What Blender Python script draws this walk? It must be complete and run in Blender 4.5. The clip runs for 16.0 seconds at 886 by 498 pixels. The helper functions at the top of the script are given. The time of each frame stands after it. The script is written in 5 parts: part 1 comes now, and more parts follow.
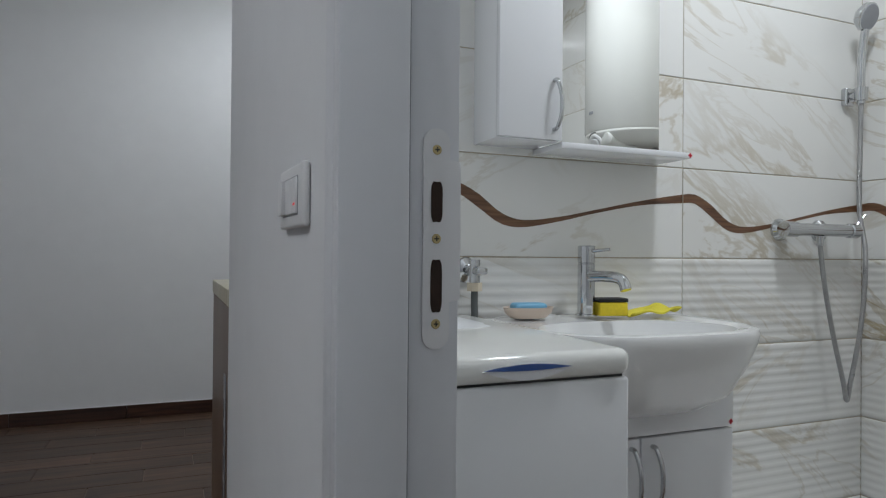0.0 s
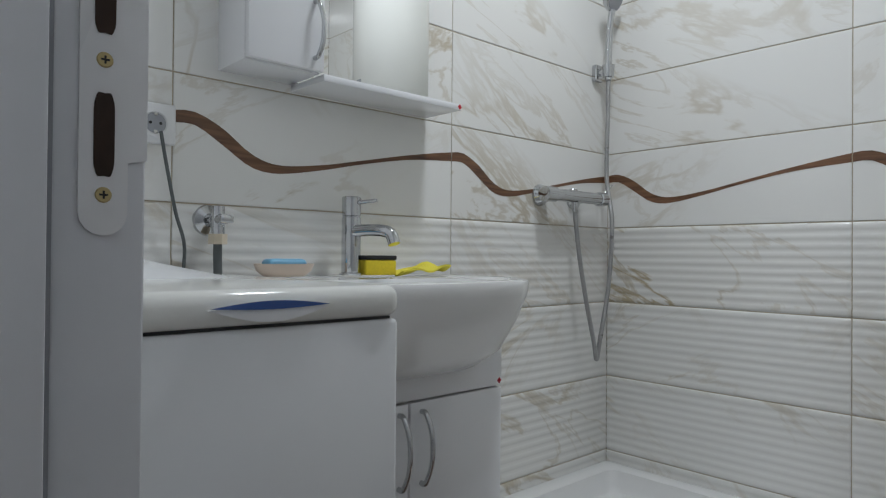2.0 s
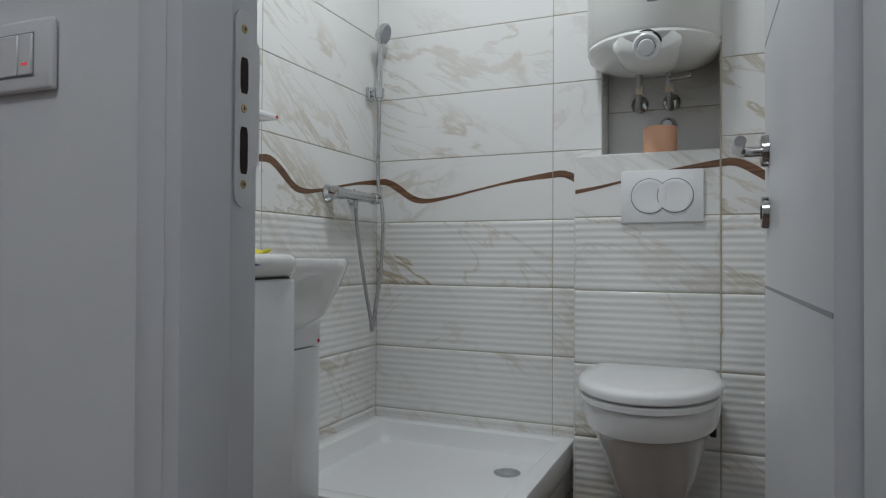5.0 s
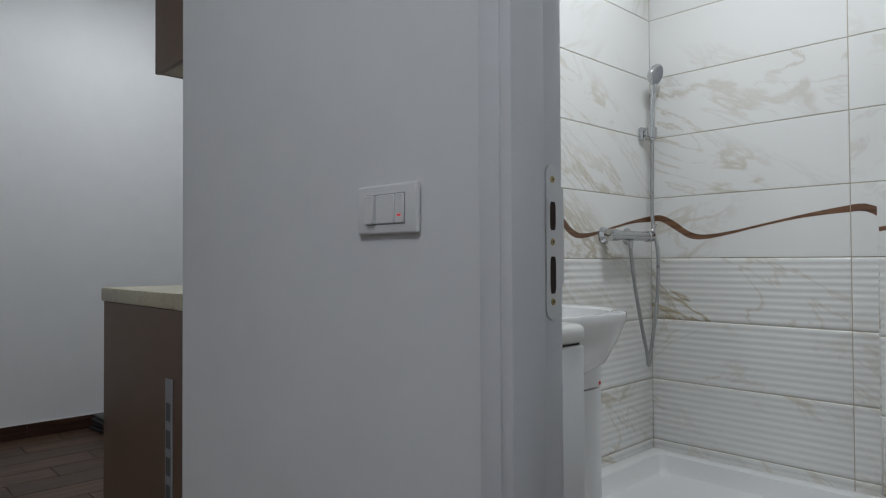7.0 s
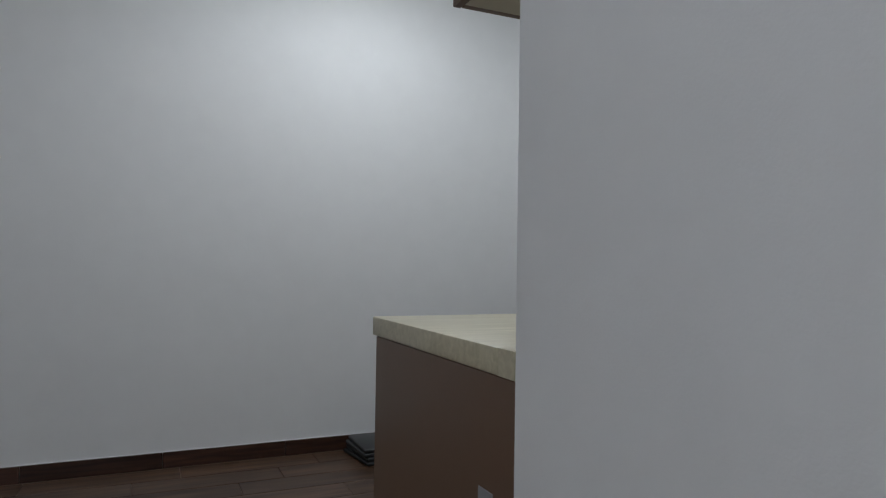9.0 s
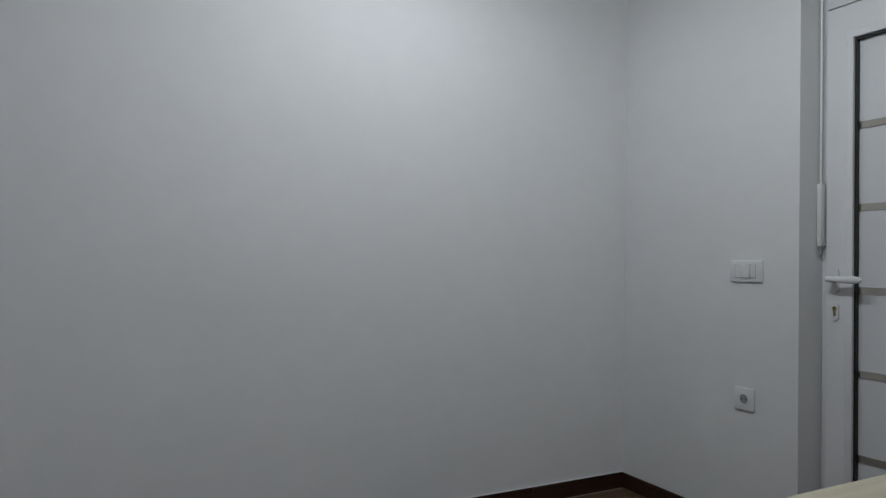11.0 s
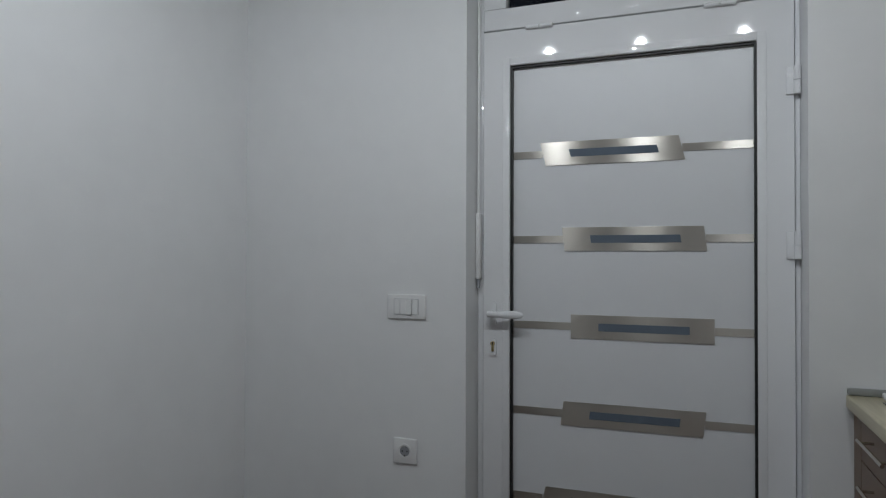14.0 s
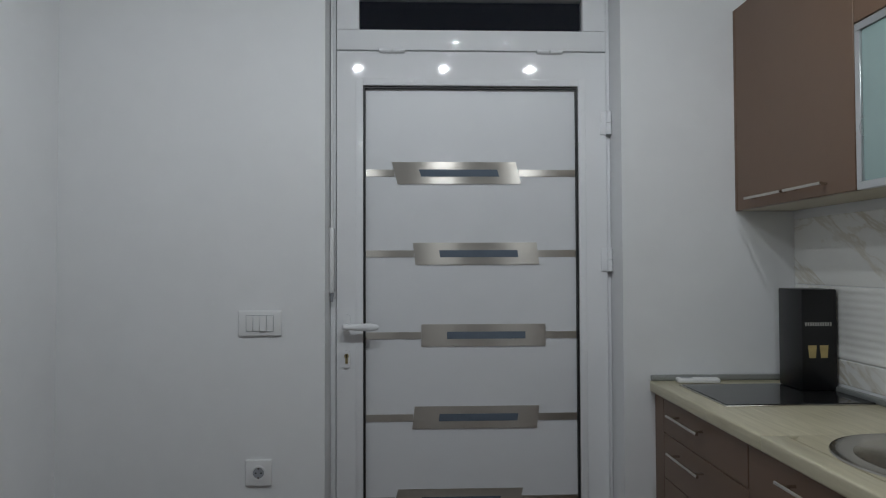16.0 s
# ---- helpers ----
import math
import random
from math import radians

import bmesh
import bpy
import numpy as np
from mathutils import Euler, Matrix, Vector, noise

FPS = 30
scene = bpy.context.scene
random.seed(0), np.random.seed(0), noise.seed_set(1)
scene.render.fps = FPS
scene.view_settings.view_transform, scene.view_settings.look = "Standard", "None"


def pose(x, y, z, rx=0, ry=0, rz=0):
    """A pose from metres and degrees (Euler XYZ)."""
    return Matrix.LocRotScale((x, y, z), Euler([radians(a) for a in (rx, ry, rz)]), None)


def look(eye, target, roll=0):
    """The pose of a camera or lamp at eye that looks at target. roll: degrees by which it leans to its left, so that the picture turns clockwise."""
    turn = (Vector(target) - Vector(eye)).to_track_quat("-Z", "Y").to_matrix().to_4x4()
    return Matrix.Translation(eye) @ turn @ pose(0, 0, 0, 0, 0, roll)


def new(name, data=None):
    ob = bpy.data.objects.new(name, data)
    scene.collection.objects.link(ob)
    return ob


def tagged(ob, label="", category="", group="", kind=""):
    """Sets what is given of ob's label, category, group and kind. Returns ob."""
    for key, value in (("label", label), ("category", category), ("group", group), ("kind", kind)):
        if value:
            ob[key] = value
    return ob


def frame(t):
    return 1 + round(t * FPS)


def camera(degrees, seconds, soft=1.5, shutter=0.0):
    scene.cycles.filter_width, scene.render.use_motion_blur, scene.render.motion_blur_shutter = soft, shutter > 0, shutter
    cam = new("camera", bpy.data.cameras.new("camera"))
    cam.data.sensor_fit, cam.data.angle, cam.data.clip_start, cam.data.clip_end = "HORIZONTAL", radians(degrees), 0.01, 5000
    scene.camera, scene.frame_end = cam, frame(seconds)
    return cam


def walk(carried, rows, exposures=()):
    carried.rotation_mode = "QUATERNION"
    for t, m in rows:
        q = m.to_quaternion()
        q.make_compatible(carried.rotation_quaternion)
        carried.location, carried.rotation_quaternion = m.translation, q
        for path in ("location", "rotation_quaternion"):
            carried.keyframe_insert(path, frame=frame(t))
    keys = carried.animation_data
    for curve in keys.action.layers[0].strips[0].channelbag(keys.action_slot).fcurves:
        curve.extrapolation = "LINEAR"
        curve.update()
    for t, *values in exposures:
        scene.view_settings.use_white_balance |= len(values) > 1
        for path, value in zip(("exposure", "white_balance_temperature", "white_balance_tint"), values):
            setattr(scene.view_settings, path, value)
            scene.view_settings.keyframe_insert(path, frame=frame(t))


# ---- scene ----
cam = camera(68.1, 16.0, 1.2)
PATH = [
    (0, (-0.156, -0.767, 0.995), (0.61, 1.08, 1.011), 0.5),
    (0.5, (-0.103, -0.698, 0.959), (0.81, 1.082, 0.975), 0.5),
    (1, (-0.069, -0.67, 0.92), (0.96, 1.045, 0.94), 0.4),
    (1.5, (-0.048, -0.638, 0.902), (1.132, 0.976, 0.922), 0.5),
    (2, (-0.034, -0.611, 0.892), (1.315, 0.865, 0.91), 0.5),
    (2.5, (-0.059, -0.599, 0.883), (1.454, 0.708, 0.904), 0.5),
    (3, (-0.096, -0.597, 0.857), (1.57, 0.509, 0.879), 0.3),
    (3.5, (-0.138, -0.59, 0.842), (1.644, 0.317, 0.861), 0.2),
    (4, (-0.247, -0.586, 0.824), (1.585, 0.217, 0.845), 0.2),
    (4.2, (-0.297, -0.59, 0.821), (1.543, 0.194, 0.845), 0.3),
    (6.3, (-0.685, -0.793, 0.936), (1.096, 0.117, 0.957), 0.1),
    (6.5, (-0.693, -0.8, 0.946), (0.998, 0.268, 0.977), -0.4),
    (7, (-0.656, -0.726, 0.985), (0.726, 0.72, 1.02), -0.3),
    (7.5, (-0.588, -0.605, 1.006), (0.547, 1.042, 1.041), -0.1),
    (7.8, (-0.577, -0.518, 0.991), (0.466, 1.188, 1.031), 0.3),
    (8, (-0.566, -0.439, 0.999), (0.425, 1.298, 1.044), 0.5),
    (8.5, (-0.549, -0.2, 1.015), (0.35, 1.586, 1.064), 0.7),
    (9, (-0.489, 0.049, 1.025), (0.336, 1.87, 1.072), 0.9),
    (9.5, (-0.479, 0.272, 1.04), (0.305, 2.111, 1.081), 0.4),
    (9.7, (-0.471, 0.379, 1.041), (0.295, 2.226, 1.091), 0.8),
    (11.8, (-0.41, 1.182, 1.242), (0.77, 2.797, 1.269), 1.0),
    (12, (-0.384, 1.209, 1.258), (0.877, 2.761, 1.281), 0.9),
    (12.5, (-0.335, 1.356, 1.247), (1.154, 2.69, 1.273), 0.7),
    (13, (-0.291, 1.535, 1.276), (1.404, 2.596, 1.303), 0.5),
    (13.5, (-0.284, 1.698, 1.308), (1.52, 2.56, 1.334), 0.1),
    (14, (-0.29, 1.863, 1.312), (1.583, 2.563, 1.342), 0.2),
    (14.5, (-0.251, 1.997, 1.304), (1.67, 2.551, 1.332), -0.0),
    (15, (-0.268, 2.099, 1.34), (1.693, 2.49, 1.362), -0.2),
    (15.5, (-0.365, 2.224, 1.338), (1.629, 2.378, 1.374), -0.1),
    (16, (-0.441, 2.274, 1.34), (1.557, 2.203, 1.39), -0.2),
]

EXPOSURES = [(0, 0.0), (2, -0.1), (4, -0.25), (6.5, -0.2), (7, -0.15), (8, 0.08), (9.5, 0.12), (11.8, -0.08), (16, -0.02)]
walk(cam, [(t, look(eye, target, roll)) for t, eye, target, roll in PATH], EXPOSURES)

# ---------- world and lamps: evening, light from ceiling lamps, the living one an added fill ---
world = bpy.data.worlds.new("night")
scene.world = world
world.use_nodes = True
world.node_tree.nodes["Background"].inputs[0].default_value = (0.02, 0.025, 0.04, 1)
world.node_tree.nodes["Background"].inputs[1].default_value = 0.15

CEIL = 2.68
BATH_CEIL = 2.60


def area_lamp(name, x, y, z, size, watts, colour):
    data = bpy.data.lights.new(name, "AREA")
    data.shape, data.size, data.energy, data.color = "DISK", size, watts, colour
    ob = new(name, data)
    ob.matrix_world = pose(x, y, z)
    return ob


def bulb(name, x, y, z, radius, watts, colour):
    data = bpy.data.lights.new(name, "POINT")
    data.shadow_soft_size, data.energy, data.color = radius, watts, colour
    ob = new(name, data)
    ob.location = (x, y, z)
    return ob


SPOTS = [(0.55, 1.57), (0.55, 2.12), (0.55, 2.66)]
for sx, sy in SPOTS:
    bulb("kitchen_lamp", sx, sy, CEIL - 0.093, 0.016, 15.5, (0.90, 0.97, 1.02))
# Unseen fill on the living side, added to brighten the hall walls.
bulb("living_fill", -1.3, -0.5, CEIL - 0.17, 0.11, 25, (0.89, 0.96, 1.05))
area_lamp("bath_lamp", 1.12, 0.0, BATH_CEIL - 0.06, 0.22, 12.6, (0.90, 0.975, 1.06))


# ---------- materials ----------
def mat(name, colour, rough=0.5, metal=0.0, grain=0.0, scale=30.0, bump=0.0, bscale=200.0, spec=0.5, coat=0.0, vary=0.0):
    """A plain surface with uneven tone, uneven gloss and fine relief."""
    m = bpy.data.materials.new(name)
    m.use_nodes = True
    n, l = m.node_tree.nodes, m.node_tree.links
    p = n["Principled BSDF"]
    p.inputs["Base Color"].default_value = (*colour, 1)
    p.inputs["Roughness"].default_value = rough
    p.inputs["Metallic"].default_value = metal
    p.inputs["Specular IOR Level"].default_value = spec
    p.inputs["Coat Weight"].default_value = coat
    tc = n.new("ShaderNodeTexCoord")
    if grain:
        tex = n.new("ShaderNodeTexNoise")
        tex.inputs["Scale"].default_value, tex.inputs["Detail"].default_value = scale, 5
        big = n.new("ShaderNodeTexNoise")
        big.inputs["Scale"].default_value, big.inputs["Detail"].default_value = scale * 0.07, 3
        l.new(tc.outputs["Object"], tex.inputs["Vector"])
        l.new(tc.outputs["Object"], big.inputs["Vector"])
        add = n.new("ShaderNodeMath")
        add.operation = "ADD"
        l.new(tex.outputs["Fac"], add.inputs[0])
        l.new(big.outputs["Fac"], add.inputs[1])
        ramp = n.new("ShaderNodeMapRange")
        ramp.inputs[1].default_value, ramp.inputs[2].default_value = 0.6, 1.4
        ramp.inputs[3].default_value, ramp.inputs[4].default_value = 1 - grain, 1 + grain
        l.new(add.outputs[0], ramp.inputs[0])
        mul = n.new("ShaderNodeVectorMath")
        mul.operation = "SCALE"
        mul.inputs[0].default_value = colour
        l.new(ramp.outputs[0], mul.inputs["Scale"])
        l.new(mul.outputs[0], p.inputs["Base Color"])
        rr = n.new("ShaderNodeMapRange")
        rr.inputs[3].default_value, rr.inputs[4].default_value = max(0.03, rough * 0.75), min(1, rough * 1.25)
        l.new(big.outputs["Fac"], rr.inputs[0])
        l.new(rr.outputs[0], p.inputs["Roughness"])
    if bump:
        t2 = n.new("ShaderNodeTexNoise")
        t2.inputs["Scale"].default_value, t2.inputs["Detail"].default_value = bscale, 4
        l.new(tc.outputs["Object"], t2.inputs["Vector"])
        b = n.new("ShaderNodeBump")
        b.inputs["Strength"].default_value, b.inputs["Distance"].default_value = bump, 0.002
        l.new(t2.outputs["Fac"], b.inputs["Height"])
        l.new(b.outputs[0], p.inputs["Normal"])
    return m


def glow(name, colour, strength):
    m = bpy.data.materials.new(name)
    m.use_nodes = True
    p = m.node_tree.nodes["Principled BSDF"]
    p.inputs["Base Color"].default_value = (*colour, 1)
    p.inputs["Emission Color"].default_value = (*colour, 1)
    p.inputs["Emission Strength"].default_value = strength
    return m


def marble(name, base, vein, amount, rough):
    """Glazed tile printed with slanting tan veins; each tile shows another stretch of the print."""
    m = bpy.data.materials.new(name)
    m.use_nodes = True
    n, l = m.node_tree.nodes, m.node_tree.links
    p = n["Principled BSDF"]
    tc, info = n.new("ShaderNodeTexCoord"), n.new("ShaderNodeObjectInfo")
    mp = n.new("ShaderNodeMapping")
    mp.vector_type = "TEXTURE"
    mp.inputs["Rotation"].default_value = (0, radians(-27), 0)
    mp.inputs["Scale"].default_value = (2.6, 1.0, 0.8)
    off = n.new("ShaderNodeVectorMath")
    off.operation = "MULTIPLY_ADD"
    off.inputs[1].default_value = (13.1, 7.3, 17.7)
    comb = n.new("ShaderNodeCombineXYZ")
    for k in range(3):
        l.new(info.outputs["Random"], comb.inputs[k])
    l.new(comb.outputs[0], off.inputs[0])
    flip = n.new("ShaderNodeMath")
    flip.operation, flip.inputs[1].default_value = "GREATER_THAN", 0.45
    side = n.new("ShaderNodeMath")
    side.operation, side.inputs[1].default_value, side.inputs[2].default_value = "MULTIPLY_ADD", -2.0, 1.0
    l.new(info.outputs["Random"], flip.inputs[0])
    l.new(flip.outputs[0], side.inputs[0])
    sides = n.new("ShaderNodeCombineXYZ")
    sides.inputs[1].default_value, sides.inputs[2].default_value = 1.0, 1.0
    l.new(side.outputs[0], sides.inputs[0])
    turned = n.new("ShaderNodeVectorMath")
    turned.operation = "MULTIPLY"
    l.new(tc.outputs["Object"], turned.inputs[0])
    l.new(sides.outputs[0], turned.inputs[1])
    l.new(turned.outputs[0], off.inputs[2])
    l.new(off.outputs[0], mp.inputs["Vector"])

    def veins(scale, width, distort):
        t = n.new("ShaderNodeTexNoise")
        t.inputs["Scale"].default_value, t.inputs["Detail"].default_value = scale, 7
        t.inputs["Roughness"].default_value, t.inputs["Distortion"].default_value = 0.58, distort
        l.new(mp.outputs[0], t.inputs["Vector"])
        sub = n.new("ShaderNodeMath")
        sub.operation, sub.inputs[1].default_value = "SUBTRACT", 0.5
        l.new(t.outputs["Fac"], sub.inputs[0])
        ab = n.new("ShaderNodeMath")
        ab.operation = "ABSOLUTE"
        l.new(sub.outputs[0], ab.inputs[0])
        r = n.new("ShaderNodeMapRange")
        r.interpolation_type = "SMOOTHSTEP"
        r.inputs[1].default_value, r.inputs[2].default_value = 0.0, width
        r.inputs[3].default_value, r.inputs[4].default_value = 1.0, 0.0
        l.new(ab.outputs[0], r.inputs[0])
        return r.outputs[0]

    a, b = veins(1.9, 0.022, 0.7), veins(4.5, 0.03, 0.9)
    mask = n.new("ShaderNodeTexNoise")
    mask.inputs["Scale"].default_value, mask.inputs["Detail"].default_value = 1.7, 2
    l.new(mp.outputs[0], mask.inputs["Vector"])
    mr = n.new("ShaderNodeMapRange")
    mr.inputs[1].default_value, mr.inputs[2].default_value = 0.43, 0.66
    l.new(mask.outputs["Fac"], mr.inputs[0])
    half = n.new("ShaderNodeMath")
    half.operation, half.inputs[1].default_value = "MULTIPLY", 0.6
    l.new(b, half.inputs[0])
    add = n.new("ShaderNodeMath")
    add.operation = "MAXIMUM"
    l.new(a, add.inputs[0])
    l.new(half.outputs[0], add.inputs[1])
    cloud = n.new("ShaderNodeMath")
    cloud.operation, cloud.inputs[1].default_value = "ADD", 0.08
    l.new(add.outputs[0], cloud.inputs[0])
    mm = n.new("ShaderNodeMath")
    mm.operation = "MULTIPLY"
    l.new(cloud.outputs[0], mm.inputs[0])
    l.new(mr.outputs[0], mm.inputs[1])
    am = n.new("ShaderNodeMath")
    am.operation, am.inputs[1].default_value = "MULTIPLY", amount
    l.new(mm.outputs[0], am.inputs[0])
    mix = n.new("ShaderNodeMix")
    mix.data_type = "RGBA"
    mix.inputs[6].default_value, mix.inputs[7].default_value = (*base, 1), (*vein, 1)
    l.new(am.outputs[0], mix.inputs[0])
    l.new(mix.outputs[2], p.inputs["Base Color"])
    p.inputs["Roughness"].default_value = rough
    return m


def wood(name, dark, light, rough, along="X", scale=3.0, knots=0.0):
    m = bpy.data.materials.new(name)
    m.use_nodes = True
    n, l = m.node_tree.nodes, m.node_tree.links
    p = n["Principled BSDF"]
    tc, info = n.new("ShaderNodeTexCoord"), n.new("ShaderNodeObjectInfo")
    off = n.new("ShaderNodeVectorMath")
    off.operation = "MULTIPLY_ADD"
    off.inputs[1].default_value = (9.0, 5.0, 3.0)
    comb = n.new("ShaderNodeCombineXYZ")
    for k in range(3):
        l.new(info.outputs["Random"], comb.inputs[k])
    l.new(comb.outputs[0], off.inputs[0])
    l.new(tc.outputs["Object"], off.inputs[2])
    mp = n.new("ShaderNodeMapping")
    mp.inputs["Scale"].default_value = (1, 14, 14) if along == "X" else (14, 1, 14)
    l.new(off.outputs[0], mp.inputs["Vector"])
    t = n.new("ShaderNodeTexNoise")
    t.inputs["Scale"].default_value, t.inputs["Detail"].default_value, t.inputs["Distortion"].default_value = scale, 8, 0.6
    l.new(mp.outputs[0], t.inputs["Vector"])
    r = n.new("ShaderNodeValToRGB")
    r.color_ramp.elements[0].position, r.color_ramp.elements[1].position = 0.3, 0.72
    r.color_ramp.elements[0].color, r.color_ramp.elements[1].color = (*dark, 1), (*light, 1)
    l.new(t.outputs["Fac"], r.inputs[0])
    hs = n.new("ShaderNodeHueSaturation")
    vr = n.new("ShaderNodeMapRange")
    vr.inputs[3].default_value, vr.inputs[4].default_value = 0.78, 1.2
    l.new(info.outputs["Random"], vr.inputs[0])
    l.new(vr.outputs[0], hs.inputs["Value"])
    l.new(r.outputs[0], hs.inputs["Color"])
    l.new(hs.outputs[0], p.inputs["Base Color"])
    b = n.new("ShaderNodeBump")
    b.inputs["Strength"].default_value, b.inputs["Distance"].default_value = 0.15, 0.001
    l.new(t.outputs["Fac"], b.inputs["Height"])
    l.new(b.outputs[0], p.inputs["Normal"])
    p.inputs["Roughness"].default_value = rough
    return m


def glass(name, colour, rough):
    m = bpy.data.materials.new(name)
    m.use_nodes = True
    p = m.node_tree.nodes["Principled BSDF"]
    p.inputs["Base Color"].default_value = (*colour, 1)
    p.inputs["Roughness"].default_value = rough
    p.inputs["Transmission Weight"].default_value = 1
    p.inputs["IOR"].default_value = 1.25
    return m


M_PAINT = mat("wall paint", (0.78, 0.785, 0.79), 0.75, grain=0.025, scale=9, bump=0.12, bscale=260)
M_CEIL = mat("ceiling paint", (0.8, 0.8, 0.79), 0.85, grain=0.02, scale=6, bump=0.1)
M_FRAME = mat("white foil door", (0.72, 0.73, 0.75), 0.38, grain=0.015, scale=12)
M_GROUT = mat("tan grout", (0.45, 0.385, 0.29), 0.9, grain=0.2, scale=60, bump=0.3)
M_MARBLE = marble("marble tile", (0.79, 0.785, 0.76), (0.45, 0.375, 0.25), 0.9, 0.14)
M_RIB = marble("ribbed marble tile", (0.79, 0.785, 0.76), (0.46, 0.385, 0.26), 0.9, 0.2)
M_BAND = wood("walnut inlay", (0.075, 0.032, 0.016), (0.23, 0.115, 0.058), 0.35, "X", 6)
M_FLOOR = wood("wood-look floor tile", (0.036, 0.018, 0.010), (0.13, 0.069, 0.038), 0.42, "X", 2.6)
M_SKIRT = wood("dark brown skirting tile", (0.022, 0.009, 0.006), (0.07, 0.03, 0.018), 0.35, "X", 3)
M_FGROUT = mat("floor grout", (0.30, 0.25, 0.2), 0.9, grain=0.2, scale=50)
M_BATHFLOOR = mat("bathroom floor tile", (0.13, 0.08, 0.052), 0.35, grain=0.25, scale=14)
M_GLOSS = mat("white lacquer", (0.8, 0.805, 0.82), 0.035, coat=0.0, grain=0.01, scale=8)
M_ENAMEL = mat("white enamel", (0.78, 0.79, 0.80), 0.22, grain=0.015, scale=10)
M_CERAMIC = mat("white ceramic", (0.82, 0.82, 0.81), 0.07, coat=0.5, grain=0.01, scale=6)
M_ACRYL = mat("white acrylic", (0.83, 0.83, 0.82), 0.14, grain=0.01, scale=8)
M_CREAM = mat("cream plastic", (0.78, 0.78, 0.745), 0.11, grain=0.01, scale=10)
M_PLASTIC = mat("white plastic", (0.78, 0.78, 0.78), 0.3, grain=0.01, scale=20)
M_CHROME = mat("chrome", (0.56, 0.57, 0.58), 0.07, metal=1, grain=0.02, scale=20)
M_STEEL = mat("brushed steel", (0.56, 0.53, 0.48), 0.24, metal=1, grain=0.06, scale=90, bump=0.05, bscale=400)
M_NICKEL = mat("satin nickel", (0.52, 0.51, 0.50), 0.15, metal=1, grain=0.04, scale=50)
M_HOSE = mat("braided steel hose", (0.4, 0.4, 0.4), 0.3, metal=0.9, grain=0.15, scale=300, bump=0.6, bscale=600)
M_BROWN = mat("cappuccino cabinet front", (0.155, 0.094, 0.061), 0.36, spec=0.35, grain=0.03, scale=25, bump=0.03)
M_BEIGE = mat("light beige board", (0.55, 0.5, 0.4), 0.5, grain=0.05, scale=20)
M_TOP = wood("travertine worktop", (0.40, 0.36, 0.25), (0.53, 0.485, 0.355), 0.36, "X", 5)
M_BLACKGLASS = mat("black glass", (0.012, 0.012, 0.013), 0.06, grain=0.1, scale=10)
M_BLACK = mat("black rubber", (0.012, 0.012, 0.012), 0.5, grain=0.2, scale=30)
M_HOLE = mat("raw wood hole", (0.035, 0.018, 0.011), 0.9, grain=0.4, scale=90)
M_BRASS = mat("brass", (0.5, 0.40, 0.2), 0.3, metal=1, grain=0.1, scale=60)
M_MIRROR = mat("mirror", (0.9, 0.91, 0.9), 0.01, metal=1)
M_ALU = mat("aluminium profile", (0.62, 0.63, 0.64), 0.3, metal=0.8, grain=0.04, scale=60)
M_FROST = mat("frosted aqua glass", (0.30, 0.40, 0.385), 0.18, grain=0.04, scale=10)
M_PANE = glass("clear glass", (0.9, 0.93, 0.95), 0.02)
M_TINT = mat("dark grey glass", (0.05, 0.07, 0.09), 0.06, grain=0.05, scale=8)
M_PLATE = mat("brushed inlay steel", (0.52, 0.49, 0.445), 0.28, metal=1)
brush_dir = M_PLATE.node_tree.nodes.new("ShaderNodeCombineXYZ")
brush_dir.inputs[2].default_value = 1.0
M_PLATE.node_tree.links.new(brush_dir.outputs[0], M_PLATE.node_tree.nodes["Principled BSDF"].inputs["Tangent"])
M_PLATE.node_tree.nodes["Principled BSDF"].inputs["Anisotropic"].default_value = 0.96
M_SLOT = mat("blue-grey slot glass", (0.12, 0.15, 0.19), 0.12, grain=0.05, scale=8)
M_BLUE = mat("blue translucent plastic", (0.035, 0.09, 0.30), 0.15, grain=0.1, scale=20)
M_SOAP = mat("blue soap", (0.16, 0.42, 0.62), 0.45, grain=0.05, scale=40, bump=0.1)
M_DISH = mat("peach plastic", (0.66, 0.54, 0.44), 0.35, grain=0.03, scale=30)
M_YELLOW = mat("yellow sponge", (0.8, 0.62, 0.03), 0.85, grain=0.12, scale=140, bump=0.6, bscale=500)
M_CLOTH = mat("yellow cloth", (0.78, 0.68, 0.06), 0.9, grain=0.06, scale=200, bump=0.4, bscale=700)
M_SCOUR = mat("black scouring pad", (0.015, 0.015, 0.016), 0.95, grain=0.4, scale=200, bump=0.8, bscale=500)
M_PEACH = mat("peach toilet paper", (0.82, 0.46, 0.30), 0.9, grain=0.04, scale=150, bump=0.2)
M_RED = mat("red print", (0.65, 0.02, 0.04), 0.5)
M_GREY = mat("grey plastic", (0.3, 0.31, 0.33), 0.5, grain=0.03, scale=40)
M_DARKHOSE = mat("dark grey hose", (0.09, 0.1, 0.1), 0.5, grain=0.1, scale=80)
M_BOX = mat("black carton", (0.004, 0.004, 0.005), 0.3, grain=0.4, scale=25)
M_GOLD = mat("gold print", (0.42, 0.32, 0.13), 0.5, grain=0.2, scale=80)
M_PALE = mat("pale print", (0.35, 0.34, 0.32), 0.5)
M_UPSTAND = mat("grey upstand", (0.3, 0.31, 0.3), 0.35, metal=0.3, grain=0.05, scale=40)
M_BAG = mat("black folded bag", (0.02, 0.021, 0.023), 0.4, grain=0.2, scale=40, bump=0.4, bscale=90)
